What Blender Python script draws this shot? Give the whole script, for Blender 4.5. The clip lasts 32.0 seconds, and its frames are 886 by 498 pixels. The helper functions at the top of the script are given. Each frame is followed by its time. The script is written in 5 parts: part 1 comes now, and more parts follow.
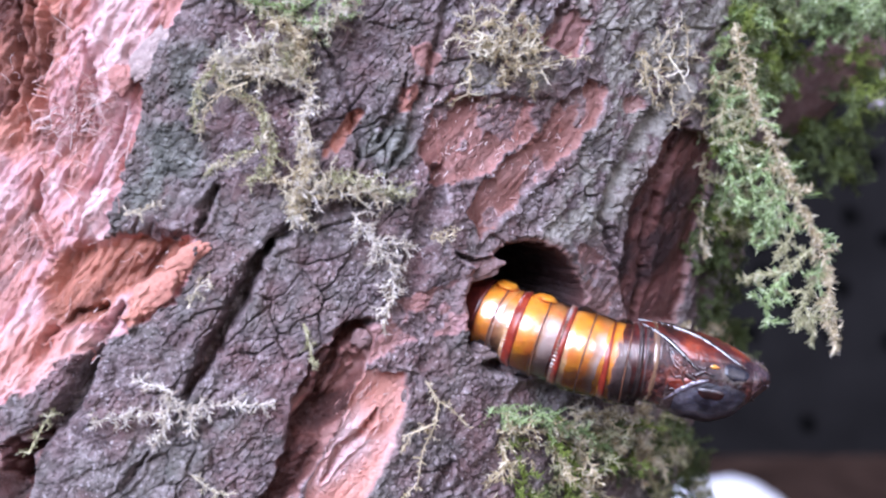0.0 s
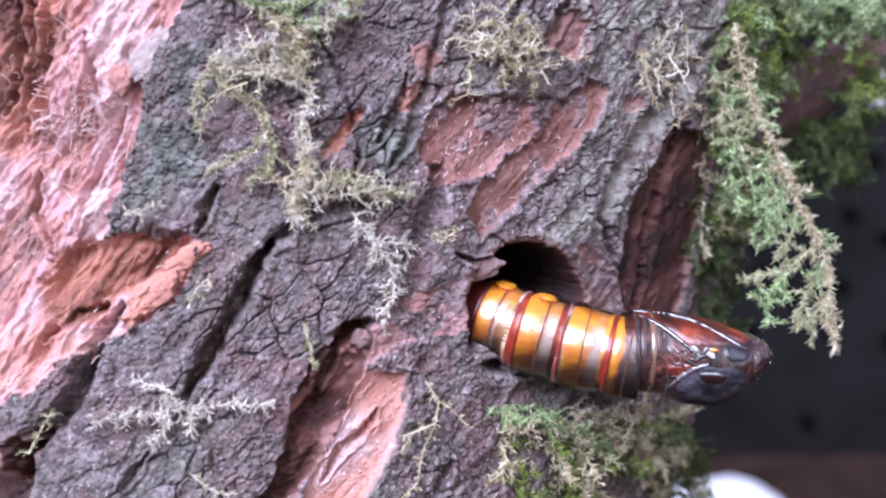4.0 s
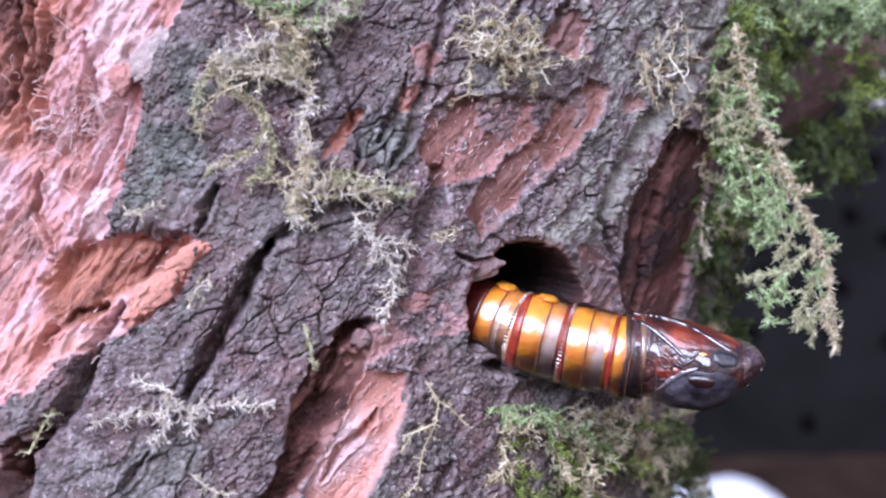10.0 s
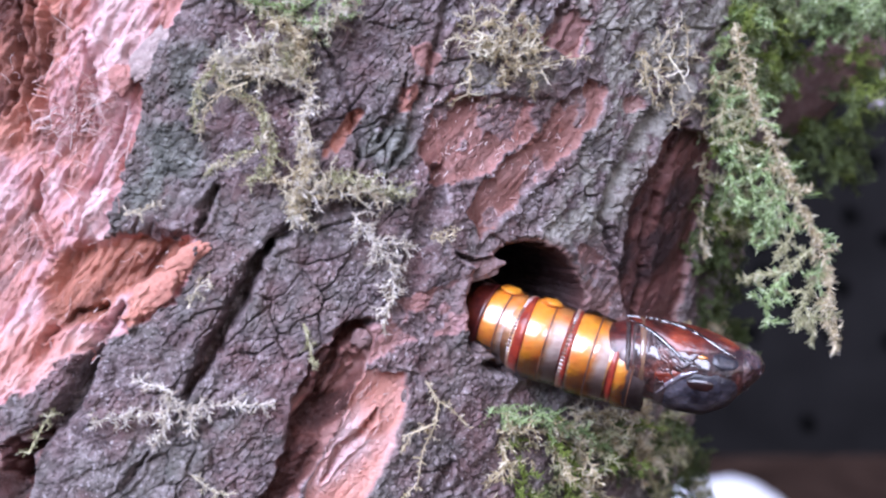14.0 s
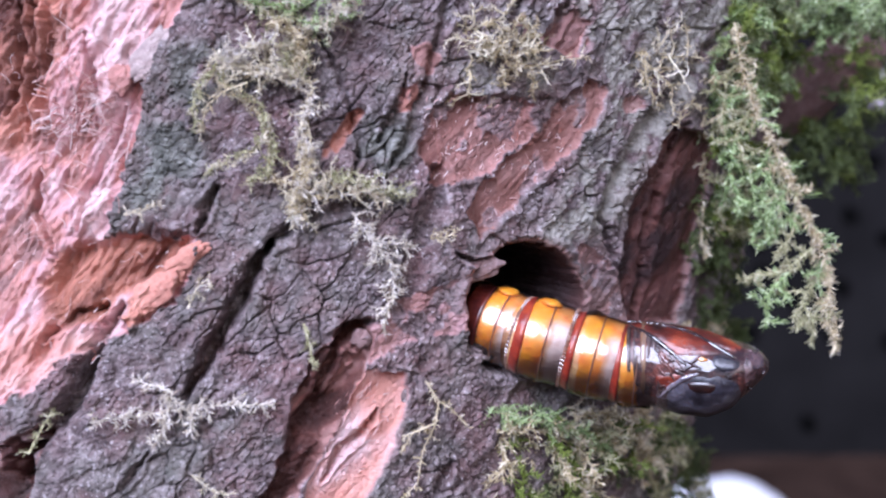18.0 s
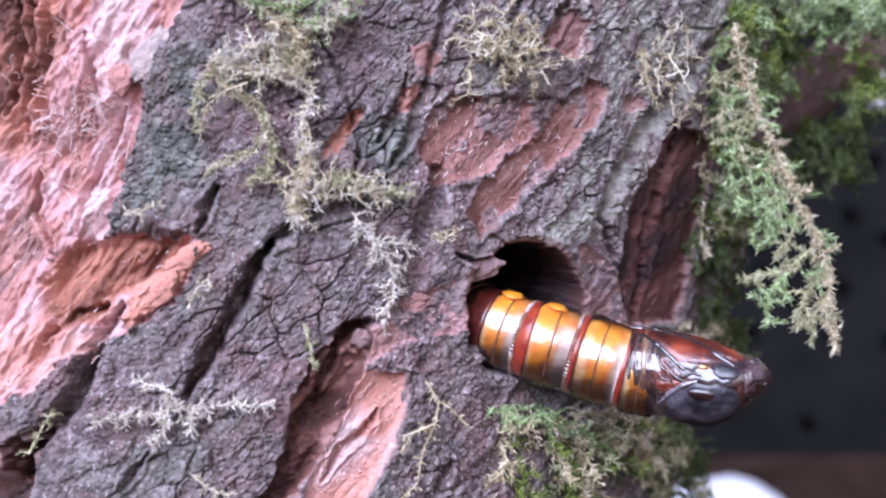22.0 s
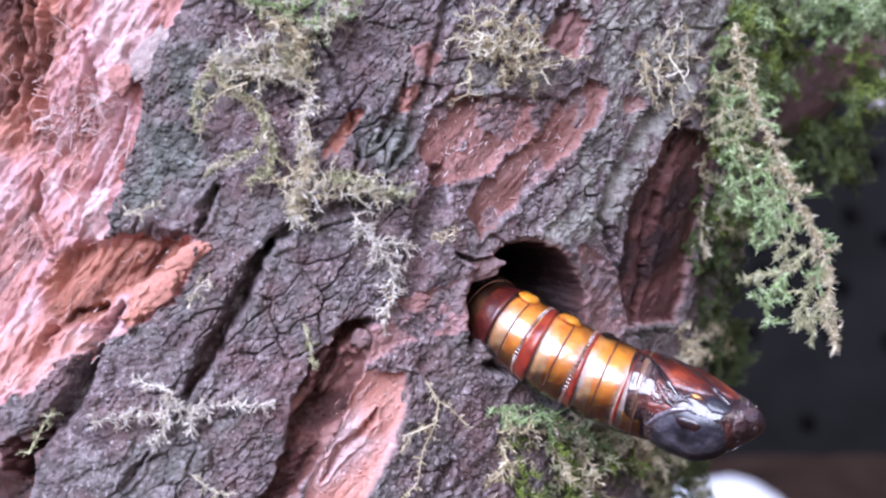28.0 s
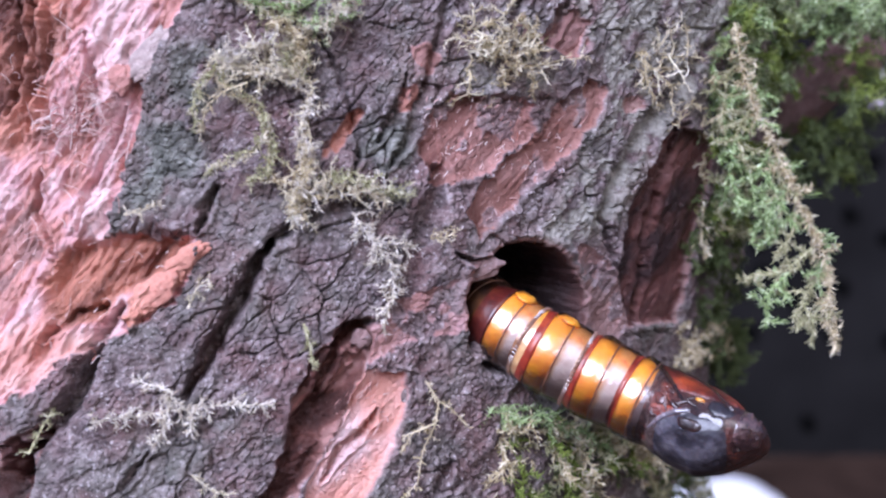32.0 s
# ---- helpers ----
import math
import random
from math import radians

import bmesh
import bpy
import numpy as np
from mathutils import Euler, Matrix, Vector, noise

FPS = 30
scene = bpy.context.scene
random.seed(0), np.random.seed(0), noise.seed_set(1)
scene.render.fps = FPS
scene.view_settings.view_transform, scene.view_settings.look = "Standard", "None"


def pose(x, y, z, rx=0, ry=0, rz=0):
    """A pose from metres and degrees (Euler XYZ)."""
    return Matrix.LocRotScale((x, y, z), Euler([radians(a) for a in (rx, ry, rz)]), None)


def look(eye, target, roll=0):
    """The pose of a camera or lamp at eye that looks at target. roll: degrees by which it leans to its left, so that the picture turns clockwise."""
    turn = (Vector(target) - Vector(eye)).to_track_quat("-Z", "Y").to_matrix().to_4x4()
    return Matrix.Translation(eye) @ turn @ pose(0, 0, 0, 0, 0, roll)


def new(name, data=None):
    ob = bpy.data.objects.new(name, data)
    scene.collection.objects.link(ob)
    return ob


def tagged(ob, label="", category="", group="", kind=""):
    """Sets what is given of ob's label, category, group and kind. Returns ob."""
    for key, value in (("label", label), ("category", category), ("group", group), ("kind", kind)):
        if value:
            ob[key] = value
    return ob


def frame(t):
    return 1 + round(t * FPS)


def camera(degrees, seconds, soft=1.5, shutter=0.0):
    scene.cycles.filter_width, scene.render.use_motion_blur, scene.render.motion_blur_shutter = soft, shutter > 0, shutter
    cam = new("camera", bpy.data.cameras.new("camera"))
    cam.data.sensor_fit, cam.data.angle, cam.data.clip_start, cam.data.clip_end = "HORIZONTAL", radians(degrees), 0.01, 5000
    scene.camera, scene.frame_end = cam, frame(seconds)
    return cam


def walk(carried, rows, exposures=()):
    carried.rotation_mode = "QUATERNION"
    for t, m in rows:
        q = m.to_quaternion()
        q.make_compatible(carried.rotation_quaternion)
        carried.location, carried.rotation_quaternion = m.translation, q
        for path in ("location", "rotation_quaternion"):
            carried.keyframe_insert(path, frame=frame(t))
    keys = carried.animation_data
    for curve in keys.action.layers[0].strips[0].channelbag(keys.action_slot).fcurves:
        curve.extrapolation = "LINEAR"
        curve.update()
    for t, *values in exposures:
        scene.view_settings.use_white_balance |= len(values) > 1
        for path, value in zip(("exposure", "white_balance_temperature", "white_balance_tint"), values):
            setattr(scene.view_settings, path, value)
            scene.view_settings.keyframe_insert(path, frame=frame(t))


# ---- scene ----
# The place: the mossy trunk of a tree, close up, with a pupa working its way out of a burrow.
# Picture coordinates u, v run over the view in steps of 0.11 mm at the focus distance.
STEP, FOCUS, HEIGHT = 0.00011, 0.237, 0.50
UC, VC = 784.0, 441.0

cam = camera(40.0, 32.0, soft=2.2)
cam.data.dof.use_dof = True
cam.data.dof.focus_distance = 0.232
cam.data.dof.aperture_fstop = 15.0
EYE = look((0, 0, HEIGHT), (0, 1, HEIGHT))
walk(cam, [(0.0, EYE), (32.0, EYE)], [(0.0, 0.62, 5100, 22.5), (6.5, 0.63, 5100, 22.5), (8.0, 0.47, 5100, 22.5), (9.0, 0.52, 5100, 22.5), (13.0, 0.51, 5100, 22.5), (17.0, 0.49, 5100, 22.5), (20.0, 0.50, 5100, 22.5), (22.0, 0.57, 5100, 22.5), (25.0, 0.56, 5100, 22.5), (28.0, 0.56, 5100, 22.5), (29.0, 0.58, 5100, 22.5), (31.0, 0.55, 5100, 22.5), (32.0, 0.43, 5100, 22.5)])

# ---- light: bright overcast sky, the soft sun behind and to the left of the camera ----
SUN_TURN, SUN_UP = radians(-30), radians(33)
world = bpy.data.worlds.new("sky")
scene.world = world
world.use_nodes = True
sky = world.node_tree.nodes.new("ShaderNodeTexSky")
sky.sky_type, sky.sun_disc = "NISHITA", False
sky.sun_elevation, sky.sun_rotation = SUN_UP, radians(180) + SUN_TURN
sky.air_density, sky.dust_density = 1.0, 4.0
back = world.node_tree.nodes["Background"]
back.inputs["Strength"].default_value = 0.05
world.node_tree.links.new(sky.outputs[0], back.inputs["Color"])
sun_data = bpy.data.lights.new("sun", "SUN")
sun_data.energy, sun_data.angle, sun_data.color = 4.2, radians(46), (1.0, 0.95, 0.92)
sun = new("sun", sun_data)
sun.matrix_world = look((math.sin(SUN_TURN) * math.cos(SUN_UP), -math.cos(SUN_TURN) * math.cos(SUN_UP), HEIGHT + math.sin(SUN_UP)), (0, 0, HEIGHT))


# ---- materials ----
def material(name, rough=0.6, spec=0.5):
    m = bpy.data.materials.new(name)
    m.use_nodes = True
    b = m.node_tree.nodes["Principled BSDF"]
    b.inputs["Roughness"].default_value = rough
    b.inputs["Specular IOR Level"].default_value = spec
    return m, m.node_tree, b


def node(tree, kind, **values):
    n = tree.nodes.new(kind)
    for key, value in values.items():
        n.inputs[key.replace("_", " ")].default_value = value
    return n


def ramp(tree, source, *stops):
    n = tree.nodes.new("ShaderNodeValToRGB")
    while len(n.color_ramp.elements) < len(stops):
        n.color_ramp.elements.new(0.5)
    for e, (at, colour) in zip(n.color_ramp.elements, stops):
        e.position = at
        e.color = (*colour, 1) if len(colour) == 3 else colour
    tree.links.new(source, n.inputs[0])
    return n.outputs[0]


def mix(tree, factor, a, b, mode="MIX"):
    n = tree.nodes.new("ShaderNodeMix")
    n.data_type, n.blend_type = "RGBA", mode
    for value, key in ((factor, 0), (a, 6), (b, 7)):
        if isinstance(value, (int, float)):
            n.inputs[key].default_value = value
        elif isinstance(value, tuple):
            n.inputs[key].default_value = (*value, 1)
        else:
            tree.links.new(value, n.inputs[key])
    return n.outputs[2]


def sums(tree, op, a, b):
    n = tree.nodes.new("ShaderNodeMath")
    n.operation = op
    n.use_clamp = op in ("MULTIPLY_ADD",)
    for value, key in ((a, 0), (b, 1)):
        if isinstance(value, (int, float)):
            n.inputs[key].default_value = value
        else:
            tree.links.new(value, n.inputs[key])
    return n.outputs[0]


def coords(tree, which="Object"):
    return tree.nodes.new("ShaderNodeTexCoord").outputs[which]


def grain(tree, where, scale, detail=5.0, rough=0.6, stretch=None):
    if stretch:
        mp = tree.nodes.new("ShaderNodeMapping")
        mp.inputs["Scale"].default_value = stretch[0]
        mp.inputs["Rotation"].default_value = stretch[1]
        tree.links.new(where, mp.inputs[0])
        where = mp.outputs[0]
    n = node(tree, "ShaderNodeTexNoise", Scale=scale, Detail=detail, Roughness=rough)
    tree.links.new(where, n.inputs["Vector"])
    return n.outputs[0]


def bump(tree, shader, height, strength=0.5, distance=0.0005):
    n = node(tree, "ShaderNodeBump", Strength=strength, Distance=distance)
    tree.links.new(height, n.inputs["Height"])
    tree.links.new(n.outputs[0], shader.inputs["Normal"])


def attribute(tree, name):
    n = tree.nodes.new("ShaderNodeAttribute")
    n.attribute_name = name
    return n.outputs["Fac"]


def bark_material():
    m, t, b = material("weathered bark", 0.62, 0.45)
    here = coords(t)
    fine, mid, wide = grain(t, here, 2600, 4), grain(t, here, 420, 5), grain(t, here, 70, 4)
    outer = ramp(t, mid, (0.28, (0.055, 0.037, 0.037)), (0.44, (0.160, 0.119, 0.120)), (0.56, (0.268, 0.212, 0.213)), (0.72, (0.50, 0.43, 0.43)))
    algae = ramp(t, wide, (0.46, (0, 0, 0)), (0.66, (1, 1, 1)))
    outer = mix(t, sums(t, "MULTIPLY", algae, 0.55), outer, (0.20, 0.20, 0.17))
    ruddy = ramp(t, grain(t, here, 110, 4), (0.44, (0, 0, 0)), (0.66, (1, 1, 1)))
    outer = mix(t, sums(t, "MULTIPLY", ruddy, 0.68), outer, (0.25, 0.135, 0.13))
    green = ramp(t, grain(t, here, 48, 4), (0.50, (0, 0, 0)), (0.66, (1, 1, 1)))
    outer = mix(t, sums(t, "MULTIPLY", green, 0.30), outer, mix(t, mid, (0.07, 0.085, 0.06), (0.36, 0.39, 0.33)))
    pits = ramp(t, grain(t, here, 900, 3), (0.30, (1, 1, 1)), (0.42, (0, 0, 0)))
    outer = mix(t, sums(t, "MULTIPLY", pits, 0.75), outer, (0.028, 0.018, 0.019))
    # pale specks: glints of wet bark painted into the colour
    glint_specks = ramp(t, grain(t, here, 1300, 2), (0.60, (0, 0, 0)), (0.66, (1, 1, 1)))
    outer = mix(t, sums(t, "MULTIPLY", sums(t, "MULTIPLY", glint_specks, ramp(t, grain(t, here, 90, 3), (0.38, (0.25,) * 3), (0.62, (1, 1, 1)))), 0.75), outer, (0.72, 0.66, 0.67))
    outer = mix(t, sums(t, "MULTIPLY", attribute(t, "lichen"), 0.85), outer, ramp(t, grain(t, here, 700, 4), (0.35, (0.25, 0.23, 0.20)), (0.55, (0.48, 0.46, 0.40)), (0.75, (0.72, 0.70, 0.63))))
    algae_film = ramp(t, mid, (0.30, (0.030, 0.034, 0.028)), (0.50, (0.135, 0.145, 0.118)), (0.70, (0.36, 0.38, 0.33)))
    outer = mix(t, sums(t, "MULTIPLY", attribute(t, "algae"), 0.75), outer, algae_film)
    tone = attribute(t, "tone")
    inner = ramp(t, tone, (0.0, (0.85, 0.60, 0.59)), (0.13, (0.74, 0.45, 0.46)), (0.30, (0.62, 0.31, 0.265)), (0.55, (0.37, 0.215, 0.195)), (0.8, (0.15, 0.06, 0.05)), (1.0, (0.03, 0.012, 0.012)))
    rusty = ramp(t, tone, (0.0, (0.88, 0.50, 0.37)), (0.25, (0.75, 0.35, 0.25)), (0.55, (0.39, 0.16, 0.10)), (0.85, (0.13, 0.045, 0.03)))
    inner = mix(t, attribute(t, "rust"), inner, rusty)
    streak = grain(t, here, 900, 5, 0.6, ((1, 1, 0.16), (0, radians(30), 0)))
    inner = mix(t, 0.32, inner, ramp(t, streak, (0.3, (0.28, 0.22, 0.2)), (0.55, (0.55, 0.5, 0.5)), (0.75, (0.95, 0.85, 0.85))), "OVERLAY")
    pale = ramp(t, grain(t, here, 1200, 3), (0.62, (0, 0, 0)), (0.72, (1, 1, 1)))
    inner = mix(t, sums(t, "MULTIPLY", pale, 0.3), inner, (0.75, 0.5, 0.48))
    colour = mix(t, attribute(t, "inner"), outer, inner)
    t.links.new(colour, b.inputs["Base Color"])
    t.links.new(ramp(t, mid, (0.3, (0.6,) * 3), (0.7, (0.32,) * 3)), b.inputs["Roughness"])
    bump(t, b, sums(t, "ADD", sums(t, "MULTIPLY", fine, 0.6), mid), 1.0, 0.0008)
    return m


def moss_material(name, dark, middle, light):
    m, t, b = material(name, 0.55, 0.35)
    r = t.nodes.new("ShaderNodeNewGeometry").outputs["Random Per Island"]
    c = ramp(t, r, (0.0, dark), (0.5, middle), (1.0, light))
    c = mix(t, sums(t, "MULTIPLY", grain(t, coords(t), 300, 3), 0.5), c, tuple(x * 0.6 for x in middle))
    t.links.new(c, b.inputs["Base Color"])
    b.inputs["Subsurface Weight"].default_value = 0.15
    b.inputs["Subsurface Radius"].default_value = (0.001, 0.001, 0.0005)
    return m


def chitin(name, stops, rough=0.28, coat=0.6, grain_scale=500.0, ripple=0.0003, gleam=0.10, knobs=420.0, shine=0.9):
    """Glossy shell, coloured by its grain."""
    m, t, b = material(name, rough, shine)
    here = coords(t)
    n = grain(t, here, grain_scale, 4)
    c = ramp(t, n, *stops)
    t.links.new(c, b.inputs["Base Color"])
    b.inputs["Coat Weight"].default_value = coat
    b.inputs["Coat IOR"].default_value = 1.8
    b.inputs["Coat Roughness"].default_value = gleam
    b.inputs["Subsurface Weight"].default_value = 0.12
    b.inputs["Subsurface Radius"].default_value = (0.002, 0.0008, 0.0003)
    bump(t, b, sums(t, "ADD", grain(t, here, knobs, 3), sums(t, "MULTIPLY", grain(t, here, 1500, 3), 0.3)), 0.5, ripple)
    return m


BARK = bark_material()
MOSS_GREEN = moss_material("living green moss", (0.11, 0.14, 0.04), (0.34, 0.40, 0.16), (0.66, 0.71, 0.44))
MOSS_MINT = moss_material("pale mint moss", (0.10, 0.165, 0.04), (0.42, 0.55, 0.23), (0.83, 0.90, 0.61))
# darker copy of the green moss, with shade put into its colour
MOSS_SHADED = moss_material("green moss with painted shade", (0.04, 0.055, 0.015), (0.12, 0.155, 0.05), (0.24, 0.29, 0.11))
MOSS_LEMON = moss_material("yellow-green moss", (0.07, 0.10, 0.012), (0.23, 0.30, 0.05), (0.46, 0.52, 0.16))
MOSS_PALE = moss_material("bleached moss", (0.48, 0.40, 0.25), (0.82, 0.745, 0.56), (0.95, 0.91, 0.78))
MOSS_WHITE = moss_material("whitened dead moss", (0.54, 0.46, 0.36), (0.84, 0.77, 0.66), (0.95, 0.92, 0.84))
MOSS_STRAW = moss_material("dry straw moss", (0.38, 0.29, 0.14), (0.72, 0.62, 0.40), (0.90, 0.84, 0.66))
MOSS_MIXED = moss_material("half dry moss", (0.20, 0.21, 0.08), (0.52, 0.50, 0.28), (0.78, 0.74, 0.54))


# ---- shapes ----
def link_mesh(name, verts, faces, mat, parent=None, label="", smooth=True):
    me = bpy.data.meshes.new(name)
    me.from_pydata([tuple(p) for p in verts], [], [tuple(int(i) for i in f) for f in faces])
    if smooth:
        me.polygons.foreach_set("use_smooth", [True] * len(me.polygons))
    me.materials.append(mat)
    ob = new(name, me)
    ob.parent = parent
    if label:
        ob["label"] = label
    return ob


def fast_mesh(name, verts, quads, mat, parent=None, label="", values=()):
    """Like link_mesh, for large sheets of quads held in arrays. values: (name, array) for each vertex."""
    me = bpy.data.meshes.new(name)
    me.vertices.add(len(verts))
    me.vertices.foreach_set("co", verts.astype(np.float32).ravel())
    me.loops.add(quads.size)
    me.loops.foreach_set("vertex_index", quads.astype(np.int32).ravel())
    me.polygons.add(len(quads))
    me.polygons.foreach_set("loop_start", np.arange(0, quads.size, 4, dtype=np.int32))
    me.polygons.foreach_set("loop_total", np.full(len(quads), 4, dtype=np.int32))
    me.polygons.foreach_set("use_smooth", np.ones(len(quads), dtype=bool))
    me.update(calc_edges=True)
    for key, array in values:
        me.attributes.new(key, "FLOAT", "POINT").data.foreach_set("value", array.astype(np.float32))
    me.materials.append(mat)
    ob = new(name, me)
    ob.parent = parent
    if label:
        ob["label"] = label
    return ob


def empty(name, at=(0, 0, 0)):
    ob = new(name)
    ob.location = at
    ob.empty_display_size = 0.01
    return ob


# ---- the trunk's form ----
LEAN = radians(15)
AXIS = np.array([math.sin(LEAN), 0.0, math.cos(LEAN)])
SIDE = np.array([math.cos(LEAN), 0.0, -math.sin(LEAN)])
FOOT = np.array([-0.0547, 0.346, HEIGHT])
RADIUS = 0.13


def spot(u, v, depth):
    """The place that shows at u, v at that depth."""
    return np.array([(u - UC) * STEP * depth / FOCUS, depth, HEIGHT + (VC - v) * STEP * depth / FOCUS])


def on_trunk(u, v, lift=0.0):
    """The place and the outward normal on the trunk's smooth form that show at u, v; past its edge, beside the edge."""
    d = spot(u, v, 1.0) - np.array([0, 0, HEIGHT])
    o = np.array([0, 0, HEIGHT]) - FOOT
    d2, o2 = d - AXIS * d.dot(AXIS), o - AXIS * o.dot(AXIS)
    a, b, c = d2.dot(d2), 2 * d2.dot(o2), o2.dot(o2) - RADIUS ** 2
    q = b * b - 4 * a * c
    k = (-b - math.sqrt(max(q, 0))) / (2 * a)
    p = np.array([0, 0, HEIGHT]) + k * d
    r = p - FOOT
    r = r - AXIS * r.dot(AXIS)
    n = r / np.linalg.norm(r)
    return p + n * lift, n


def lattice(ix, iy, salt):
    h = np.sin(ix * 127.1 + iy * 311.7 + salt * 74.7) * 43758.5453
    return h - np.floor(h)


def noise2(x, y, salt=0):
    ix, iy = np.floor(x), np.floor(y)
    fx, fy = x - ix, y - iy
    fx, fy = fx * fx * (3 - 2 * fx), fy * fy * (3 - 2 * fy)
    a, b = lattice(ix, iy, salt), lattice(ix + 1, iy, salt)
    c, d = lattice(ix, iy + 1, salt), lattice(ix + 1, iy + 1, salt)
    return (a + (b - a) * fx) * (1 - fy) + (c + (d - c) * fx) * fy


def fbm(x, y, octaves=4, salt=0):
    total, size = 0.0, 0.5
    for k in range(octaves):
        total = total + size * (noise2(x, y, salt + k) - 0.5) * 2
        x, y, size = x * 2.03 + 5.1, y * 2.03 + 1.7, size * 0.5
    return total


def cells(x, y, salt=0):
    """Distance to the nearest border between cells, and a random number for the cell."""
    ix, iy = np.floor(x), np.floor(y)
    one, two, who = np.full_like(x, 9.0), np.full_like(x, 9.0), np.zeros_like(x)
    for dx in (-1, 0, 1):
        for dy in (-1, 0, 1):
            gx, gy = ix + dx, iy + dy
            d = np.hypot(gx + lattice(gx, gy, salt) - x, gy + lattice(gx, gy, salt + 9) - y)
            near = d < one
            two = np.where(near, one, np.minimum(two, d))
            who = np.where(near, lattice(gx, gy, salt + 17), who)
            one = np.minimum(one, d)
    return two - one, who


def ramp01(x, low, high):
    f = np.clip((x - low) / (high - low), 0, 1)
    return f * f * (3 - 2 * f)


def line_distance(u, v, points):
    """Distance to a bent line, and how far along it (0 to 1) the nearest point lies."""
    best, along = np.full_like(u, 1e9), np.zeros_like(u)
    n = len(points) - 1
    for k in range(n):
        (ax, ay), (bx, by) = points[k], points[k + 1]
        f = np.clip(((u - ax) * (bx - ax) + (v - ay) * (by - ay)) / ((bx - ax) ** 2 + (by - ay) ** 2), 0, 1)
        d = np.hypot(u - ax - f * (bx - ax), v - ay - f * (by - ay))
        along = np.where(d < best, (k + f) / n, along)
        best = np.minimum(best, d)
    return best, along


def inside(u, v, points):
    """Signed distance to an outline, positive within it."""
    d, _ = line_distance(u, v, list(points) + [points[0]])
    within = np.zeros(u.shape, dtype=bool)
    for (ax, ay), (bx, by) in zip(points, list(points[1:]) + [points[0]]):
        if ay != by:
            within ^= ((ay > v) != (by > v)) & (u < (bx - ax) * (v - ay) / (by - ay) + ax)
    return np.where(within, d, -d)


# Scars where the outer bark has come away: outline, how deep (mm), tone (0 salmon to 1 dark red), raggedness
SCARS = {
    "torn_patch": ([(-80, -60), (365, -60), (300, 50), (262, 130), (245, 215), (205, 330), (178, 410), (250, 420), (352, 424), (345, 470), (290, 545), (205, 600), (165, 610), (100, 650), (40, 700), (-80, 780)], 1.6, 0.16, 22),
    "lower_scar": ([(640, 655), (718, 664), (720, 720), (690, 800), (640, 900), (520, 920), (560, 830), (600, 760)], 0.9, 0.09, 11),
    "torn_trough": ([(600, 570), (655, 560), (662, 610), (640, 660), (600, 760), (545, 850), (500, 910), (450, 910), (500, 800), (520, 700), (550, 630)], 2.6, 0.76, 12),
    "upper_scar": ([(750, 215), (800, 168), (880, 165), (940, 180), (945, 235), (860, 300), (800, 330), (752, 330), (742, 270)], 0.9, 0.60, 16),
    "long_scar": ([(1040, 140), (1068, 150), (1060, 200), (1000, 275), (905, 365), (845, 425), (826, 370), (860, 310), (960, 225), (1000, 170)], 1.0, 0.58, 13),
    "dark_plate": ([(1182, 212), (1256, 250), (1240, 340), (1196, 570), (1110, 575), (1092, 480), (1118, 350)], 0.9, 0.87, 5),
    "burrow_lip": ([(700, 530), (770, 505), (885, 462), (845, 520), (825, 590), (760, 600), (700, 620), (650, 650), (640, 600)], 0.5, 0.40, 12),
    "small_scar": ([(730, 85), (758, 75), (780, 105), (760, 135), (732, 125)], 0.6, 0.55, 10),
    "round_scar": ([(712, 155), (735, 145), (748, 170), (735, 198), (708, 195)], 0.8, 0.42, 8),
    "thin_scar": ([(632, 190), (645, 200), (600, 275), (568, 285), (575, 250)], 1.2, 0.45, 8),
    "top_scar": ([(985, 10), (1040, 30), (1045, 95), (1000, 110), (960, 70)], 0.6, 0.55, 16),
    # bark right of the burrow, given a darker tone
    "darker_bark": ([(1010, 425), (1060, 440), (1095, 490), (1112, 575), (1080, 610), (1030, 590), (1035, 520)], 0.45, 0.88, 12),
    # hollow by the left crack, its shade painted in as near-black tone
    "shade_toned_hollow": ([(-40, 900), (-40, 792), (20, 782), (62, 750), (84, 776), (60, 850), (50, 900)], 2.4, 0.92, 10),
    "fleck_scar": ([(1095, 180), (1130, 165), (1140, 185), (1105, 205)], 0.5, 0.55, 8),
}
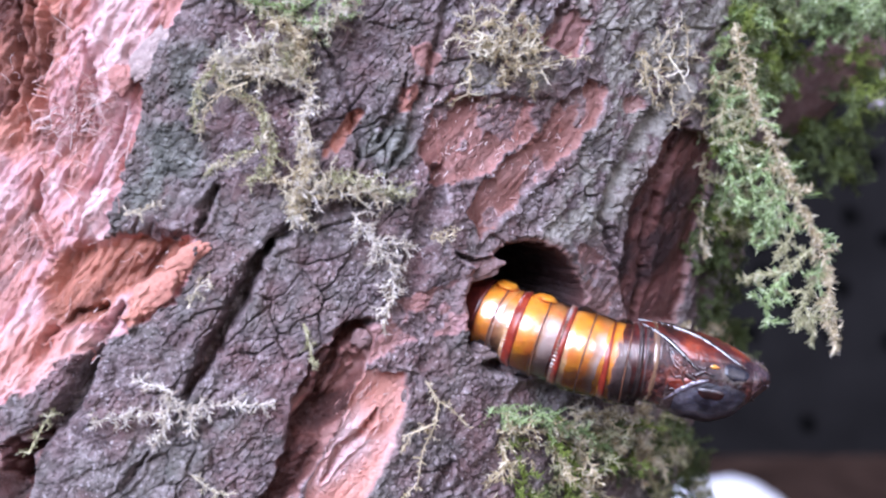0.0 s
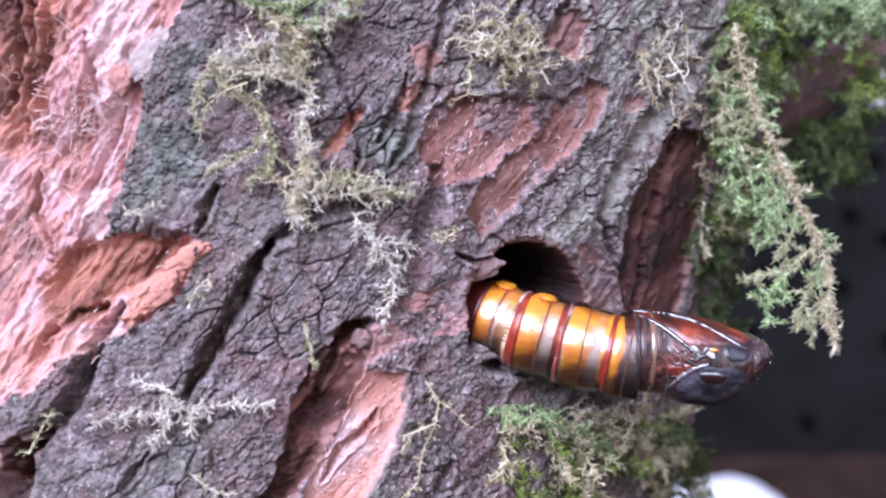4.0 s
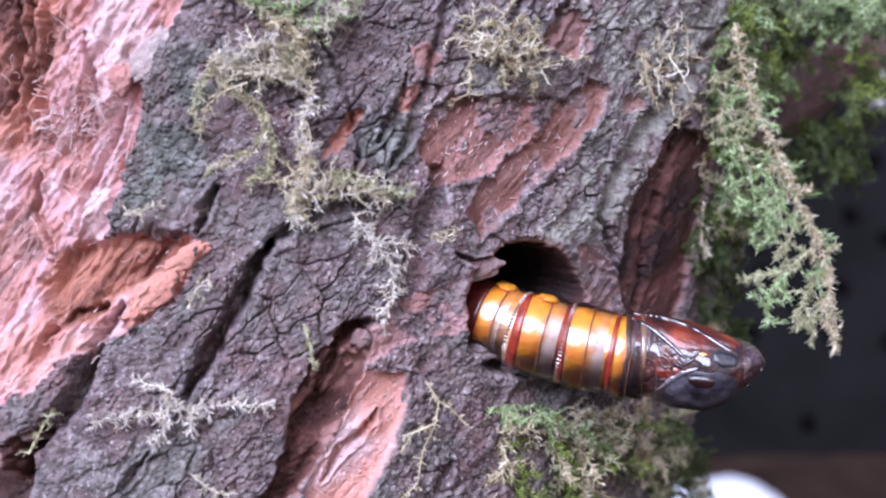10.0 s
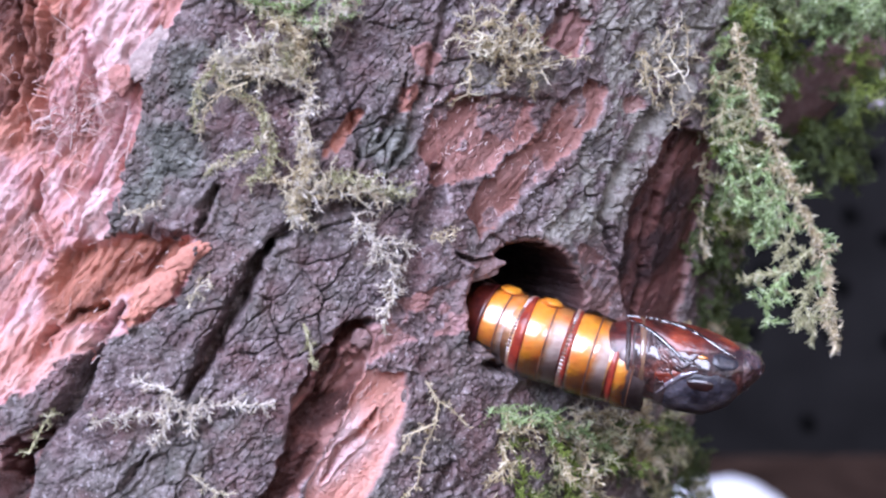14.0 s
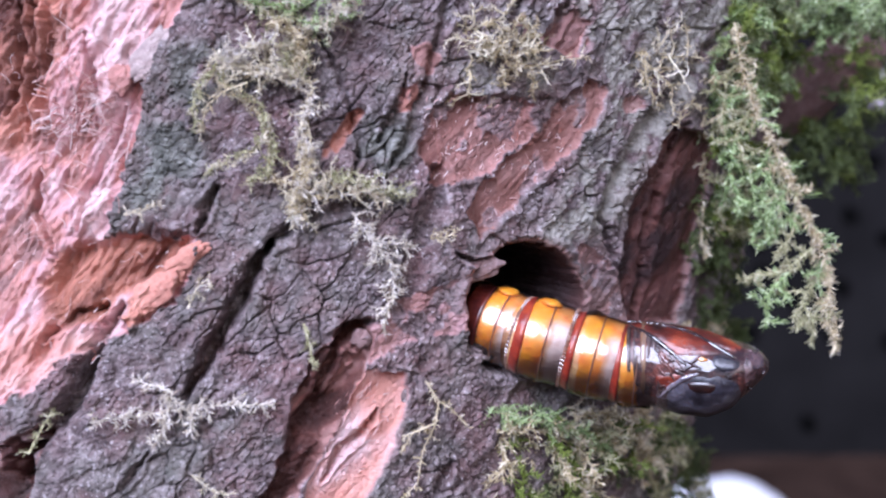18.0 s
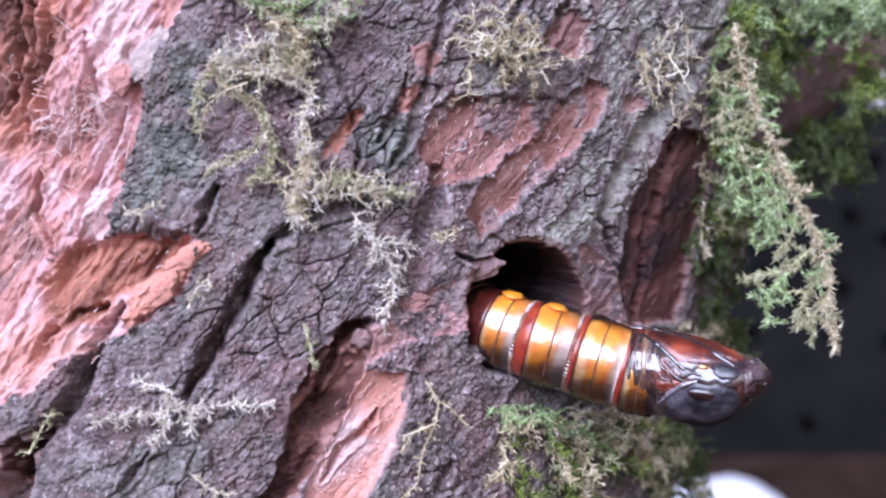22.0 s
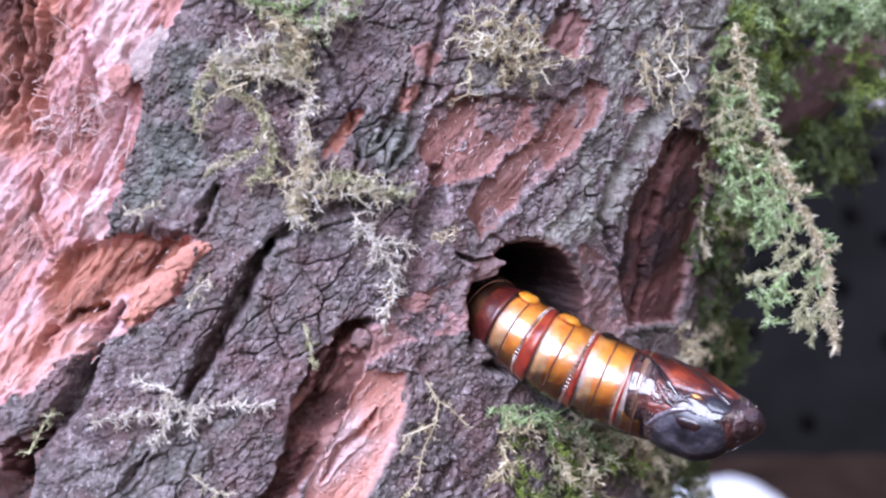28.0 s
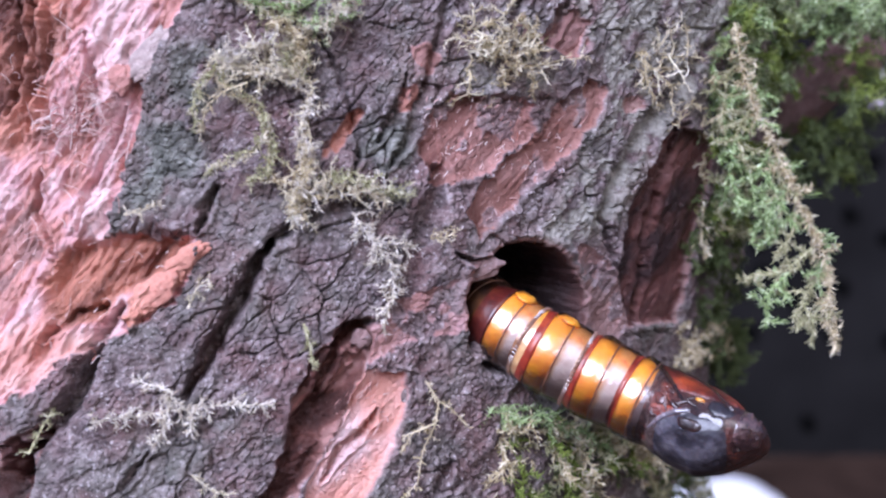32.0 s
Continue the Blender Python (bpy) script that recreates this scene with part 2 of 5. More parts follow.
# Cracks: bent line, half width, depth in mm
CRACKS = [
    ([(325, 705), (352, 660), (392, 590), (425, 530), (452, 470), (480, 428)], 17, 8.0),
    ([(470, 440), (500, 415), (530, 390)], 12, 3.0),
    ([(345, 410), (360, 375), (380, 330)], 9, 3.0),
    ([(15, 850), (45, 795), (75, 770), (120, 720), (150, 665), (175, 590), (210, 545)], 20, 7.0),
    ([(800, 452), (838, 464), (868, 460), (895, 448)], 5, 3.0),
    ([(705, 545), (728, 480), (752, 420), (766, 350), (780, 300)], 26, 2.6),
    ([(1122, 570), (1140, 460), (1165, 330), (1200, 215)], 8, 2.5),
    ([(1090, 470), (1060, 380), (1100, 280), (1160, 200), (1230, 110), (1280, 40)], 12, 1.6),
    ([(765, 880), (778, 850), (800, 820)], 10, 2.5),
    ([(212, 870), (235, 840), (262, 800)], 7, 2.0),
    ([(0, 900), (20, 850), (40, 800)], 30, 8.0),
    ([(690, 300), (735, 220), (780, 60), (800, -20)], 9, 1.6),
    ([(560, 60), (600, 130), (640, 250), (620, 330)], 7, 1.2),
    ([(870, 90), (905, 40), (930, -10)], 10, 1.6),
    ([(955, 100), (985, 50), (1010, -10)], 9, 2.0),
    ([(530, 395), (600, 370), (690, 360)], 8, 1.2),
    ([(720, 130), (700, 210), (668, 250)], 8, 1.4),
    ([(598, 612), (628, 585), (655, 572)], 17, 4.5),
    ([(560, 700), (590, 640), (600, 610)], 10, 3.0),
    ([(120, 690), (150, 640)], 14, 3.0),
    ([(75, -10), (82, 80), (70, 160), (76, 235)], 10, 3.0),
    ([(20, -10), (30, 90), (10, 200)], 12, 4.0),
    ([(48, -10), (56, 110), (40, 230)], 8, 3.0),
    ([(150, 60), (166, 150), (142, 225)], 7, 2.2),
    ([(216, 190), (190, 260), (152, 330), (130, 405)], 8, 2.2),
    ([(62, 300), (50, 380), (92, 455)], 8, 2.2),
    ([(70, 600), (120, 560), (180, 540)], 9, 2.4),
    ([(672, 730), (642, 768), (602, 800), (572, 856)], 8, 2.5),
    ([(836, 555), (840, 605), (868, 645), (925, 660)], 17, 5.0),
]
BURROW = (928, 540, 103, 111)


def trunk_relief(u, v, a, s):
    """Height of the bark above the smooth form (m), the share of inner bark, its tone, and the scar each point lies in."""
    grain_turn = radians(30)
    along = a * math.sin(grain_turn) + s * math.cos(grain_turn)
    across = a * math.cos(grain_turn) - s * math.sin(grain_turn)
    h = 0.0022 * fbm(across * 55, along * 18, 4, 3)
    wx, wy = across + 0.0012 * fbm(a * 260, s * 260, 3, 21), along + 0.0012 * fbm(a * 260, s * 260, 3, 31)
    border, who = cells(wx * 210, wy * 120, 5)
    rough = 0.0009 * (who - 0.5) - 0.0014 * (1 - ramp01(border, 0.0, 0.08)) * ramp01(fbm(a * 90, s * 90, 3, 13), -0.12, 0.3)
    rough += 0.0007 * np.abs(fbm(across * 170, along * 60, 4, 17))
    border2, who2 = cells(wx * 640, wy * 430, 8)
    fine = rough + 0.00035 * (who2 - 0.5) - 0.00065 * (1 - ramp01(border2, 0.0, 0.16)) * ramp01(fbm(a * 200, s * 200, 2, 19), -0.25, 0.2)
    fine += 0.00035 * fbm(across * 700, along * 400, 2, 41) + 0.0009 * np.abs(fbm(across * 1500, along * 1100, 2, 45))
    fine += 0.0009 * np.abs(fbm(across * 95, along * 30, 3, 47))
    wu, wv = u + 10 * fbm(a * 500, s * 500, 4, 51), v + 10 * fbm(a * 500, s * 500, 4, 61)
    inner, tone, rust = np.zeros_like(u), np.zeros_like(u), np.zeros_like(u)
    rusty = {"lower_scar": 0.65, "torn_trough": 0.35, "upper_scar": 0.35, "long_scar": 0.45, "round_scar": 0.8, "thin_scar": 0.9, "small_scar": 0.2}
    region = np.zeros(u.shape, dtype=int)
    remnant = ramp01(fbm(a * 230, s * 180, 4, 131), 0.10, 0.22)
    fibre = fbm(across * 1500, along * 170, 4, 71)
    stray_u, stray_v = fbm(a * 420, s * 420, 4, 81), fbm(a * 420, s * 420, 4, 91)
    shift = fbm(across * 300, along * 90, 4, 101)
    for k, (name, (points, deep, shade, ragged)) in enumerate(SCARS.items(), 1):
        d = inside(u + ragged * 1.1 * stray_u, v + ragged * 1.1 * stray_v, points)
        share = ramp01(d, -2.0, 3.0) * (0.6 if deep < 0.55 else 1.0)
        h -= 0.001 * deep * ramp01(d, -3.0, 9.0)
        if k in (2, 4, 5, 6):
            h += 0.0006 * np.exp(-((d + 6) / 6.0) ** 2)
        if k > 3:
            share = share * (1 - 0.8 * remnant * (k != 6))
        inner = np.maximum(inner, share)
        tone = tone * (1 - share) + share * (shade + 0.34 * shift)
        rust = rust * (1 - share) + share * rusty.get(name, 0.0) * ramp01(shift, -0.45, 0.25)
        region = np.where(d > 0, k, region)
    # the torn patch: fibrous, ribbed, with a browner hollow and orange flakes at its edge
    trough = ramp01(inside(u, v, SCARS["torn_trough"][0]), -4, 12)
    h += trough * (0.0034 * fbm(across * 230, along * 95, 4, 151) + 0.0008 * fbm(a * 900, s * 700, 3, 155))
    tone += trough * 0.8 * shift
    torn = ramp01(inside(u, v, SCARS["torn_patch"][0]), -4, 20)
    strand = 0.8 * (np.abs(fbm(a * 150 - s * 30, s * 30, 4, 111)) * 1.6 - 0.35) + 0.5 * fbm(a * 85 - s * 20, s * 62, 4, 113)
    h += torn * (0.0040 * strand + 0.0018 * np.abs(fbm(a * 620 - s * 150, s * 150, 4, 115)) + 0.0007 * fbm(a * 700, s * 460, 3, 119))
    # creases between the strands get painted shade, as a darker tone
    tone += torn * (0.30 * ramp01(-strand, 0.04, 0.30) + 0.36 * fbm(a * 170, s * 60, 4, 117))
    hollow = ramp01(inside(wu, wv, [(60, 500), (100, 440), (150, 425), (260, 400), (345, 425), (290, 490), (205, 530), (170, 578), (110, 585), (70, 555)]), -8, 20)
    h -= 0.0028 * hollow
    tone = tone * (1 - 0.85 * hollow) + 0.85 * hollow * (0.64 + 0.55 * shift)
    upper = ramp01(inside(wu, wv, [(-90, -60), (125, -60), (116, 50), (98, 130), (70, 230), (20, 270), (-90, 290)]), -15, 30)
    tone = tone * (1 - 0.75 * upper) + 0.75 * upper * (0.76 + 0.6 * shift)
    h -= 0.0008 * upper
    rust = np.maximum(rust, np.maximum(0.95 * hollow, 0.8 * upper) * inner)
    rim = ramp01(inside(wu, wv, [(165, -50), (300, -50), (250, 60), (232, 130), (244, 220), (202, 330), (160, 410), (105, 410), (150, 300), (170, 200)]), -10, 25)
    tone -= 0.34 * rim * torn
    h += 0.0010 * rim * torn
    flake = ramp01(inside(wu, wv, [(215, 560), (262, 500), (352, 432), (338, 480), (290, 535), (230, 590)]), -3, 5)
    tone = tone * (1 - flake) + (0.27 + 0.3 * shift) * flake
    h += 0.0022 * flake
    rust = np.maximum(rust, 0.9 * flake * inner)
    peach = ramp01(inside(wu, wv, [(-60, 590), (60, 560), (165, 590), (150, 640), (60, 690), (-60, 730)]), -10, 25)
    rust = np.maximum(rust, 0.5 * peach * inner)
    tone -= 0.10 * peach * torn
    h += inner * ((0.0002 + 0.0004 * torn) * fibre + 0.0012 * fbm(across * 160, along * 70, 3, 141) + 0.3 * (fine - rough)) + (1 - inner) * fine
    for points, wide, deep in CRACKS:
        d, f = line_distance(wu, wv, points)
        w = wide * (0.35 + 0.65 * np.sin(np.pi * np.clip(f * 0.9 + 0.05, 0, 1)))
        h -= 0.001 * deep * (1 - ramp01(d, 0.25 * w, 1.25 * w))
        h += 0.0006 * np.exp(-((d - 2.0 * w) / (0.8 * w)) ** 2)
    # the burrow
    cu, cv, ru, rv = BURROW
    r = np.hypot((u + 0.6 * (wu - u) - cu) / ru, (v + 0.6 * (wv - v) - cv) / rv)
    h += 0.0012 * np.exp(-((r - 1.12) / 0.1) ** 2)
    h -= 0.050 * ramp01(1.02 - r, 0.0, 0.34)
    # shade of the burrow painted in: near-black tone from the lip inwards
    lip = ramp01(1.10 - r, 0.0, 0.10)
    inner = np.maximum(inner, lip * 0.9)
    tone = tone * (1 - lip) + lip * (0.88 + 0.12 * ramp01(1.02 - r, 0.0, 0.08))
    region = np.where(r < 0.99, 99, region)
    patch = np.maximum(inside(wu, wv, [(1000, -20), (1290, -20), (1270, 150), (1190, 215), (1110, 350), (1060, 430), (930, 440), (1000, 300), (1070, 190), (1040, 100)]), inside(wu, wv, [(800, 130), (880, 60), (960, 110), (1000, 160), (930, 172), (850, 158)]))
    lichen = ramp01(patch, -15, 30) * ramp01(fbm(a * 330, s * 260, 4, 161), -0.22, 0.12)
    damp = np.maximum(inside(wu, wv, [(290, 70), (420, 60), (470, 140), (400, 210), (360, 310), (300, 380), (205, 395), (215, 330), (262, 200)]), inside(wu, wv, [(640, 200), (740, 200), (745, 300), (720, 380), (640, 350), (610, 290)]))
    algae = ramp01(damp, -20, 35) * ramp01(fbm(a * 240, s * 240, 4, 171), -0.35, 0.15)
    return h, np.clip(inner, 0, 1), np.clip(tone, 0, 1), region, lichen, rust, algae


def build_trunk():
    trunk = tagged(empty("tree_trunk", FOOT - AXIS * (HEIGHT / AXIS[2])), "leaning trunk with dark grey-brown flaking bark and torn salmon-red inner bark", "tree trunk")
    low, high, left, right = -0.062, 0.091, radians(-27), radians(86)
    dense_s = np.arange(low, high, 0.00020 / QUALITY)
    s = np.concatenate([np.linspace(-0.517, low - 0.004, 60), dense_s, np.linspace(high + 0.004, 0.75, 40)])
    dense_a = [left]
    while dense_a[-1] < right:
        dense_a.append(dense_a[-1] + (0.00020 + 0.00022 * ramp01(dense_a[-1], 0.5, 1.5)) / RADIUS / QUALITY)
    dense_a = np.array(dense_a)
    turn = np.concatenate([dense_a, np.linspace(right + 0.02, left + 2 * math.pi, 70)])
    ss, aa = np.meshgrid(s, turn, indexing="ij")
    normal = SIDE[None, None] * np.sin(aa)[..., None] + np.array([0, -1.0, 0])[None, None] * np.cos(aa)[..., None]
    base = FOOT + AXIS * ss[..., None] + normal * RADIUS
    u = UC + base[..., 0] / base[..., 1] * FOCUS / STEP
    v = VC - (base[..., 2] - HEIGHT) / base[..., 1] * FOCUS / STEP
    front = (normal * (base - np.array([0, 0, HEIGHT]))).sum(-1) < 0.002
    u, v = np.where(front, u, -5000), np.where(front, v, -5000)
    h, inner, tone, region, lichen, rust, algae = trunk_relief(u, v, aa * RADIUS, ss)
    verts = (base + normal * h[..., None] - np.array(trunk.location)).reshape(-1, 3)
    ns, na = ss.shape
    idx = np.arange(ns * na).reshape(ns, na)
    quads = np.stack([idx[:-1, :-1], idx[:-1, 1:], idx[1:, 1:], idx[1:, :-1]], -1).reshape(-1, 4)
    inner, tone, region, lichen, rust, algae = (x.ravel() for x in (inner, tone, region, lichen, rust, algae))
    kind = region[quads[:, 0]]
    names = {0: ("outer_bark", "dark grey-brown cracked outer bark"), 99: ("burrow", "dark round burrow in the bark")}
    for k, name in enumerate(SCARS, 1):
        names[k] = (name, "")
    for k, (name, label) in names.items():
        mine = quads[kind == k]
        if len(mine) == 0:
            continue
        used, place = np.unique(mine, return_inverse=True)
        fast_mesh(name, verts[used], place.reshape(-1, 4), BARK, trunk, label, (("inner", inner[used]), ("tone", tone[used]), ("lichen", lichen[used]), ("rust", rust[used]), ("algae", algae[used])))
    cap = [tuple(x) for x in verts.reshape(ns, na, 3)[-1]]
    link_mesh("cut_end", cap, [range(len(cap))], BARK, trunk, smooth=False)
    return trunk


QUALITY = 1.0
TRUNK = build_trunk()


# ---- the ground and the wall behind ----
def ground_material():
    m, t, b = material("brown earth", 0.95, 0.03)
    c = ramp(t, grain(t, coords(t), 9, 6), (0.3, (0.020, 0.012, 0.009)), (0.7, (0.062, 0.038, 0.028)))
    t.links.new(c, b.inputs["Base Color"])
    bump(t, b, grain(t, coords(t), 40, 5), 0.6, 0.02)
    return m


def wall_material():
    m, t, b = material("grey board darkened for shade", 0.95, 0.03)
    # near-black base colour stands in for the shade on this grey wall
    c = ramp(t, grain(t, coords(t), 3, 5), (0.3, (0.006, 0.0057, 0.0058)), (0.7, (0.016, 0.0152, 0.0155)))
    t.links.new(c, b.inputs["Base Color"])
    bump(t, b, grain(t, coords(t), 60, 4), 0.3, 0.005)
    return m


def build_setting():
    n = 60
    xs = np.sign(np.linspace(-1, 1, n)) * np.abs(np.linspace(-1, 1, n)) ** 4 * 900
    gx, gy = np.meshgrid(xs, xs, indexing="ij")
    gz = 0.02 * fbm(gx * 0.9, gy * 0.9, 3, 7) * np.exp(-np.hypot(gx, gy) / 30) - 0.012
    idx = np.arange(n * n).reshape(n, n)
    quads = np.stack([idx[:-1, :-1], idx[1:, :-1], idx[1:, 1:], idx[:-1, 1:]], -1).reshape(-1, 4)
    tagged(fast_mesh("ground", np.stack([gx, gy, gz], -1).reshape(-1, 3), quads, ground_material()), "bare brown earth", "ground", kind="structure")
    board = tagged(empty("wall_back", (0.9, 3.0, -0.02)), "grey perforated board wall, shade in its colour, out of focus", "wall", kind="structure")
    bm = bmesh.new()
    bmesh.ops.create_cube(bm, size=1, matrix=Matrix.LocRotScale((0, 0.02, 1.1), None, (6.0, 0.04, 2.2)))
    me = bpy.data.meshes.new("board")
    bm.to_mesh(me)
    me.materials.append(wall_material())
    panel = new("board", me)
    panel.parent = board


build_setting()


# ---- moss ----
class Tuft:
    """Gathers the stems and leaves of one sprig."""

    def __init__(self):
        self.verts, self.faces = [], []

    def stem(self, path, thick):
        first = len(self.verts)
        for k, p in enumerate(path):
            d = path[min(k + 1, len(path) - 1)] - path[max(k - 1, 0)]
            d = d / (np.linalg.norm(d) + 1e-9)
            e = np.cross(d, (0.3, 0.5, 0.8))
            e /= np.linalg.norm(e) + 1e-9
            f = np.cross(d, e)
            r = thick * (1 - 0.7 * k / len(path))
            for q in range(3):
                self.verts.append(p + r * (e * math.cos(q * 2.094) + f * math.sin(q * 2.094)))
        for k in range(len(path) - 1):
            for q in range(3):
                a, b = first + 3 * k + q, first + 3 * k + (q + 1) % 3
                self.faces.append((a, b, b + 3, a + 3))

    def leaf(self, at, way, side, size, wide):
        n = np.cross(way, side)
        first = len(self.verts)
        mid = at + way * size * 0.4
        self.verts += [at, mid + side * size * wide, at + way * size + n * size * 0.3, mid - side * size * wide - n * size * wide]
        self.faces += [(first, first + 1, first + 2), (first, first + 2, first + 3)]

    def leafy(self, rng, path, leaf, per, thick, spread=0.55):
        self.stem(path, thick)
        for k in range(len(path) - 1):
            d = path[k + 1] - path[k]
            length = np.linalg.norm(d)
            d = d / (length + 1e-9)
            for _ in range(max(1, int(1.9 * per * length / leaf + rng.random()))):
                at = path[k] + d * length * rng.random()
                out = rng.normal(size=3)
                out -= d * out.dot(d)
                out /= np.linalg.norm(out) + 1e-9
                way = d * (1.1 - spread) + out * spread
                way /= np.linalg.norm(way)
                side = np.cross(way, rng.normal(size=3))
                side /= np.linalg.norm(side) + 1e-9
                self.leaf(at, way, side, leaf * rng.uniform(0.6, 1.25), rng.uniform(0.045, 0.085))


def bent(rng, start, way, length, curl, down, n=9):
    """A path that sets out along way, wanders and sags."""
    path, p, d = [np.array(start)], np.array(start, dtype=float), np.array(way, dtype=float)
    turn = rng.normal(size=3) * curl
    for _ in range(n - 1):
        d = d + turn / n + rng.normal(size=3) * curl * 0.25 + np.array([0, 0, -down / n])
        d /= np.linalg.norm(d)
        p = p + d * length / (n - 1)
        path.append(p.copy())
    return path


def sprig(rng, name, path, mat, parent, leaf=0.0011, per=5.0, thick=0.00012, branches=6, reach=0.004, fluff=0.55):
    """One moss stem with its side branches, all leafy."""
    tuft = Tuft()
    tuft.leafy(rng, path, leaf, per, thick, fluff)
    for k in range(branches):
        f = (k + rng.random()) / branches * (len(path) - 2)
        i = int(f)
        at = path[i] + (path[i + 1] - path[i]) * (f - i)
        d = path[i + 1] - path[i]
        d /= np.linalg.norm(d) + 1e-9
        out = np.cross(d, (0, -1, 0)) * (1 if k % 2 else -1) + rng.normal(size=3) * 0.4 + np.array([0, -0.04, 0])
        out /= np.linalg.norm(out)
        twig = bent(rng, at, d * 0.5 + out * 0.8, reach * rng.uniform(0.5, 1.2), 1.1, 0.3, 8)
        tuft.leafy(rng, twig, leaf * 0.85, per, thick * 0.7, fluff)
    return link_mesh(name, np.array(tuft.verts) - np.array(parent.location), tuft.faces, mat, parent, smooth=False)


def surface_path(points, lift, n=14, wiggle=0.0, salt=0.0):
    """A smooth path a little above the bark through points given as u, v; wiggle: how far it curls to and fro."""
    pts = np.array(points, dtype=float)
    f = np.linspace(0, len(pts) - 1, n)
    us, vs = np.interp(f, range(len(pts)), pts[:, 0]), np.interp(f, range(len(pts)), pts[:, 1])
    places = []
    for k, (a, b) in enumerate(zip(us, vs)):
        curl = [wiggle * noise.noise((k * 0.45, salt, c)) for c in (0.0, 7.3, 13.1)]
        places.append(on_trunk(a + curl[0], b + curl[1], lift * (1 + curl[2] * 0.06))[0])
    return places


def moss_cushion(label, seed, centre, size, count, aim, mats, length=(40, 90), leaf=0.0017, per=5.0, curl=0.9, down=0.5, rise=0.5, branches=4, reach=0.004, depth=0.0, thick=0.00020):
    """A tuft of many sprigs rooted in an oval of the bark. aim: the way they lean, in degrees, 0 to the right, 90 up."""
    rng = np.random.default_rng(seed)
    root, _ = on_trunk(*centre)
    clump = tagged(empty("moss_clump", root), label, "moss", group="moss on the trunk")
    for k in range(count):
        q, r = rng.uniform(0, 6.283), math.sqrt(rng.random())
        u, v = centre[0] + size[0] * r * math.cos(q), centre[1] + size[1] * r * math.sin(q)
        p, n = on_trunk(u, v, -0.0005)
        p = p + np.array([0, depth * rng.random(), 0])
        g = radians(aim + rng.normal() * 35)
        way = np.array([math.cos(g), 0, math.sin(g)]) + n * rise * rng.uniform(0.4, 1.6)
        way /= np.linalg.norm(way)
        path = bent(rng, p, way, rng.uniform(*length) * STEP, curl, down)
        sprig(rng, "sprig", path, mats[int(rng.integers(len(mats)))], clump, leaf, per, thick, branches, reach)
    return clump


def moss_creeper(label, seed, points, mat, leaf=0.0012, per=3.6, branches=22, reach=0.0034, lift=0.0022, thick=0.00024, side=()):
    """A long stem that creeps over the bark, with feathery side shoots."""
    rng = np.random.default_rng(seed)
    root, _ = on_trunk(*points[0])
    clump = tagged(empty("moss_strand", root), label, "moss", group="moss on the trunk")
    sprig(rng, "stem", surface_path(points, lift, 8 * len(points)), mat, clump, leaf, per, thick, branches, reach)
    for way in side:
        sprig(rng, "shoot", surface_path(way, lift * 1.3), mat, clump, leaf, per, thick, max(2, branches // 3), reach * 0.7)
    return clump


PLUMES = (
    (11, "pale cream moss plume with green-tipped fan on the bark", [(382, 118), (420, 104), (465, 118), (520, 98)], [MOSS_PALE, MOSS_WHITE, MOSS_PALE], 7, 17),
    (12, "thick straw-coloured moss plume trailing down the bark", [(490, 128), (545, 142), (540, 195), (525, 255), (548, 300), (530, 345), (522, 385)], [MOSS_PALE, MOSS_WHITE, MOSS_STRAW], 6, 11),
    (13, "bright green moss frond at the head of the bark ridge", [(400, -10), (450, 14), (500, 26), (545, 20)], [MOSS_MINT, MOSS_PALE, MOSS_MIXED], 4, 13),
    (14, "mint green curled moss frond on the bark ridge", [(612, -12), (604, 22), (572, 48), (530, 52)], [MOSS_MINT, MOSS_PALE, MOSS_PALE], 3, 9),
    (35, "dim olive moss tangle between the fronds", [(470, 50), (520, 66), (545, 90), (520, 108)], [MOSS_MIXED, MOSS_STRAW, MOSS_STRAW], 4, 22),
    (36, "thin green moss shoot curving over the bark", [(392, 122), (362, 146), (350, 190), (356, 240)], [MOSS_MIXED, MOSS_PALE], 2, 6),
    (37, "pale green moss shoot lying on the bark", [(470, 215), (452, 258), (415, 288), (360, 302)], [MOSS_MIXED, MOSS_PALE], 2, 6),
    (38, "forked green moss shoot under the plume", [(462, 205), (478, 250), (474, 300), (430, 322)], [MOSS_MIXED, MOSS_STRAW], 2, 8),
    (39, "feathery green-tipped moss fan on cracked bark", [(548, 340), (580, 312), (625, 326), (690, 352)], [MOSS_PALE, MOSS_MIXED, MOSS_WHITE], 5, 13),
    (50, "pale mint moss spray over the lower cushion", [(866, 752), (925, 738), (985, 752), (1040, 785)], [MOSS_MINT, MOSS_STRAW, MOSS_MINT], 5, 16),
    (51, "cream moss curls over the lower cushion", [(1000, 722), (1060, 738), (1120, 764), (1128, 812)], [MOSS_STRAW, MOSS_PALE, MOSS_MIXED], 5, 18),
    (40, "pale tangled moss curl beside the plume", [(400, 108), (388, 136), (420, 168), (460, 190), (470, 225)], [MOSS_STRAW, MOSS_MIXED], 2, 8))


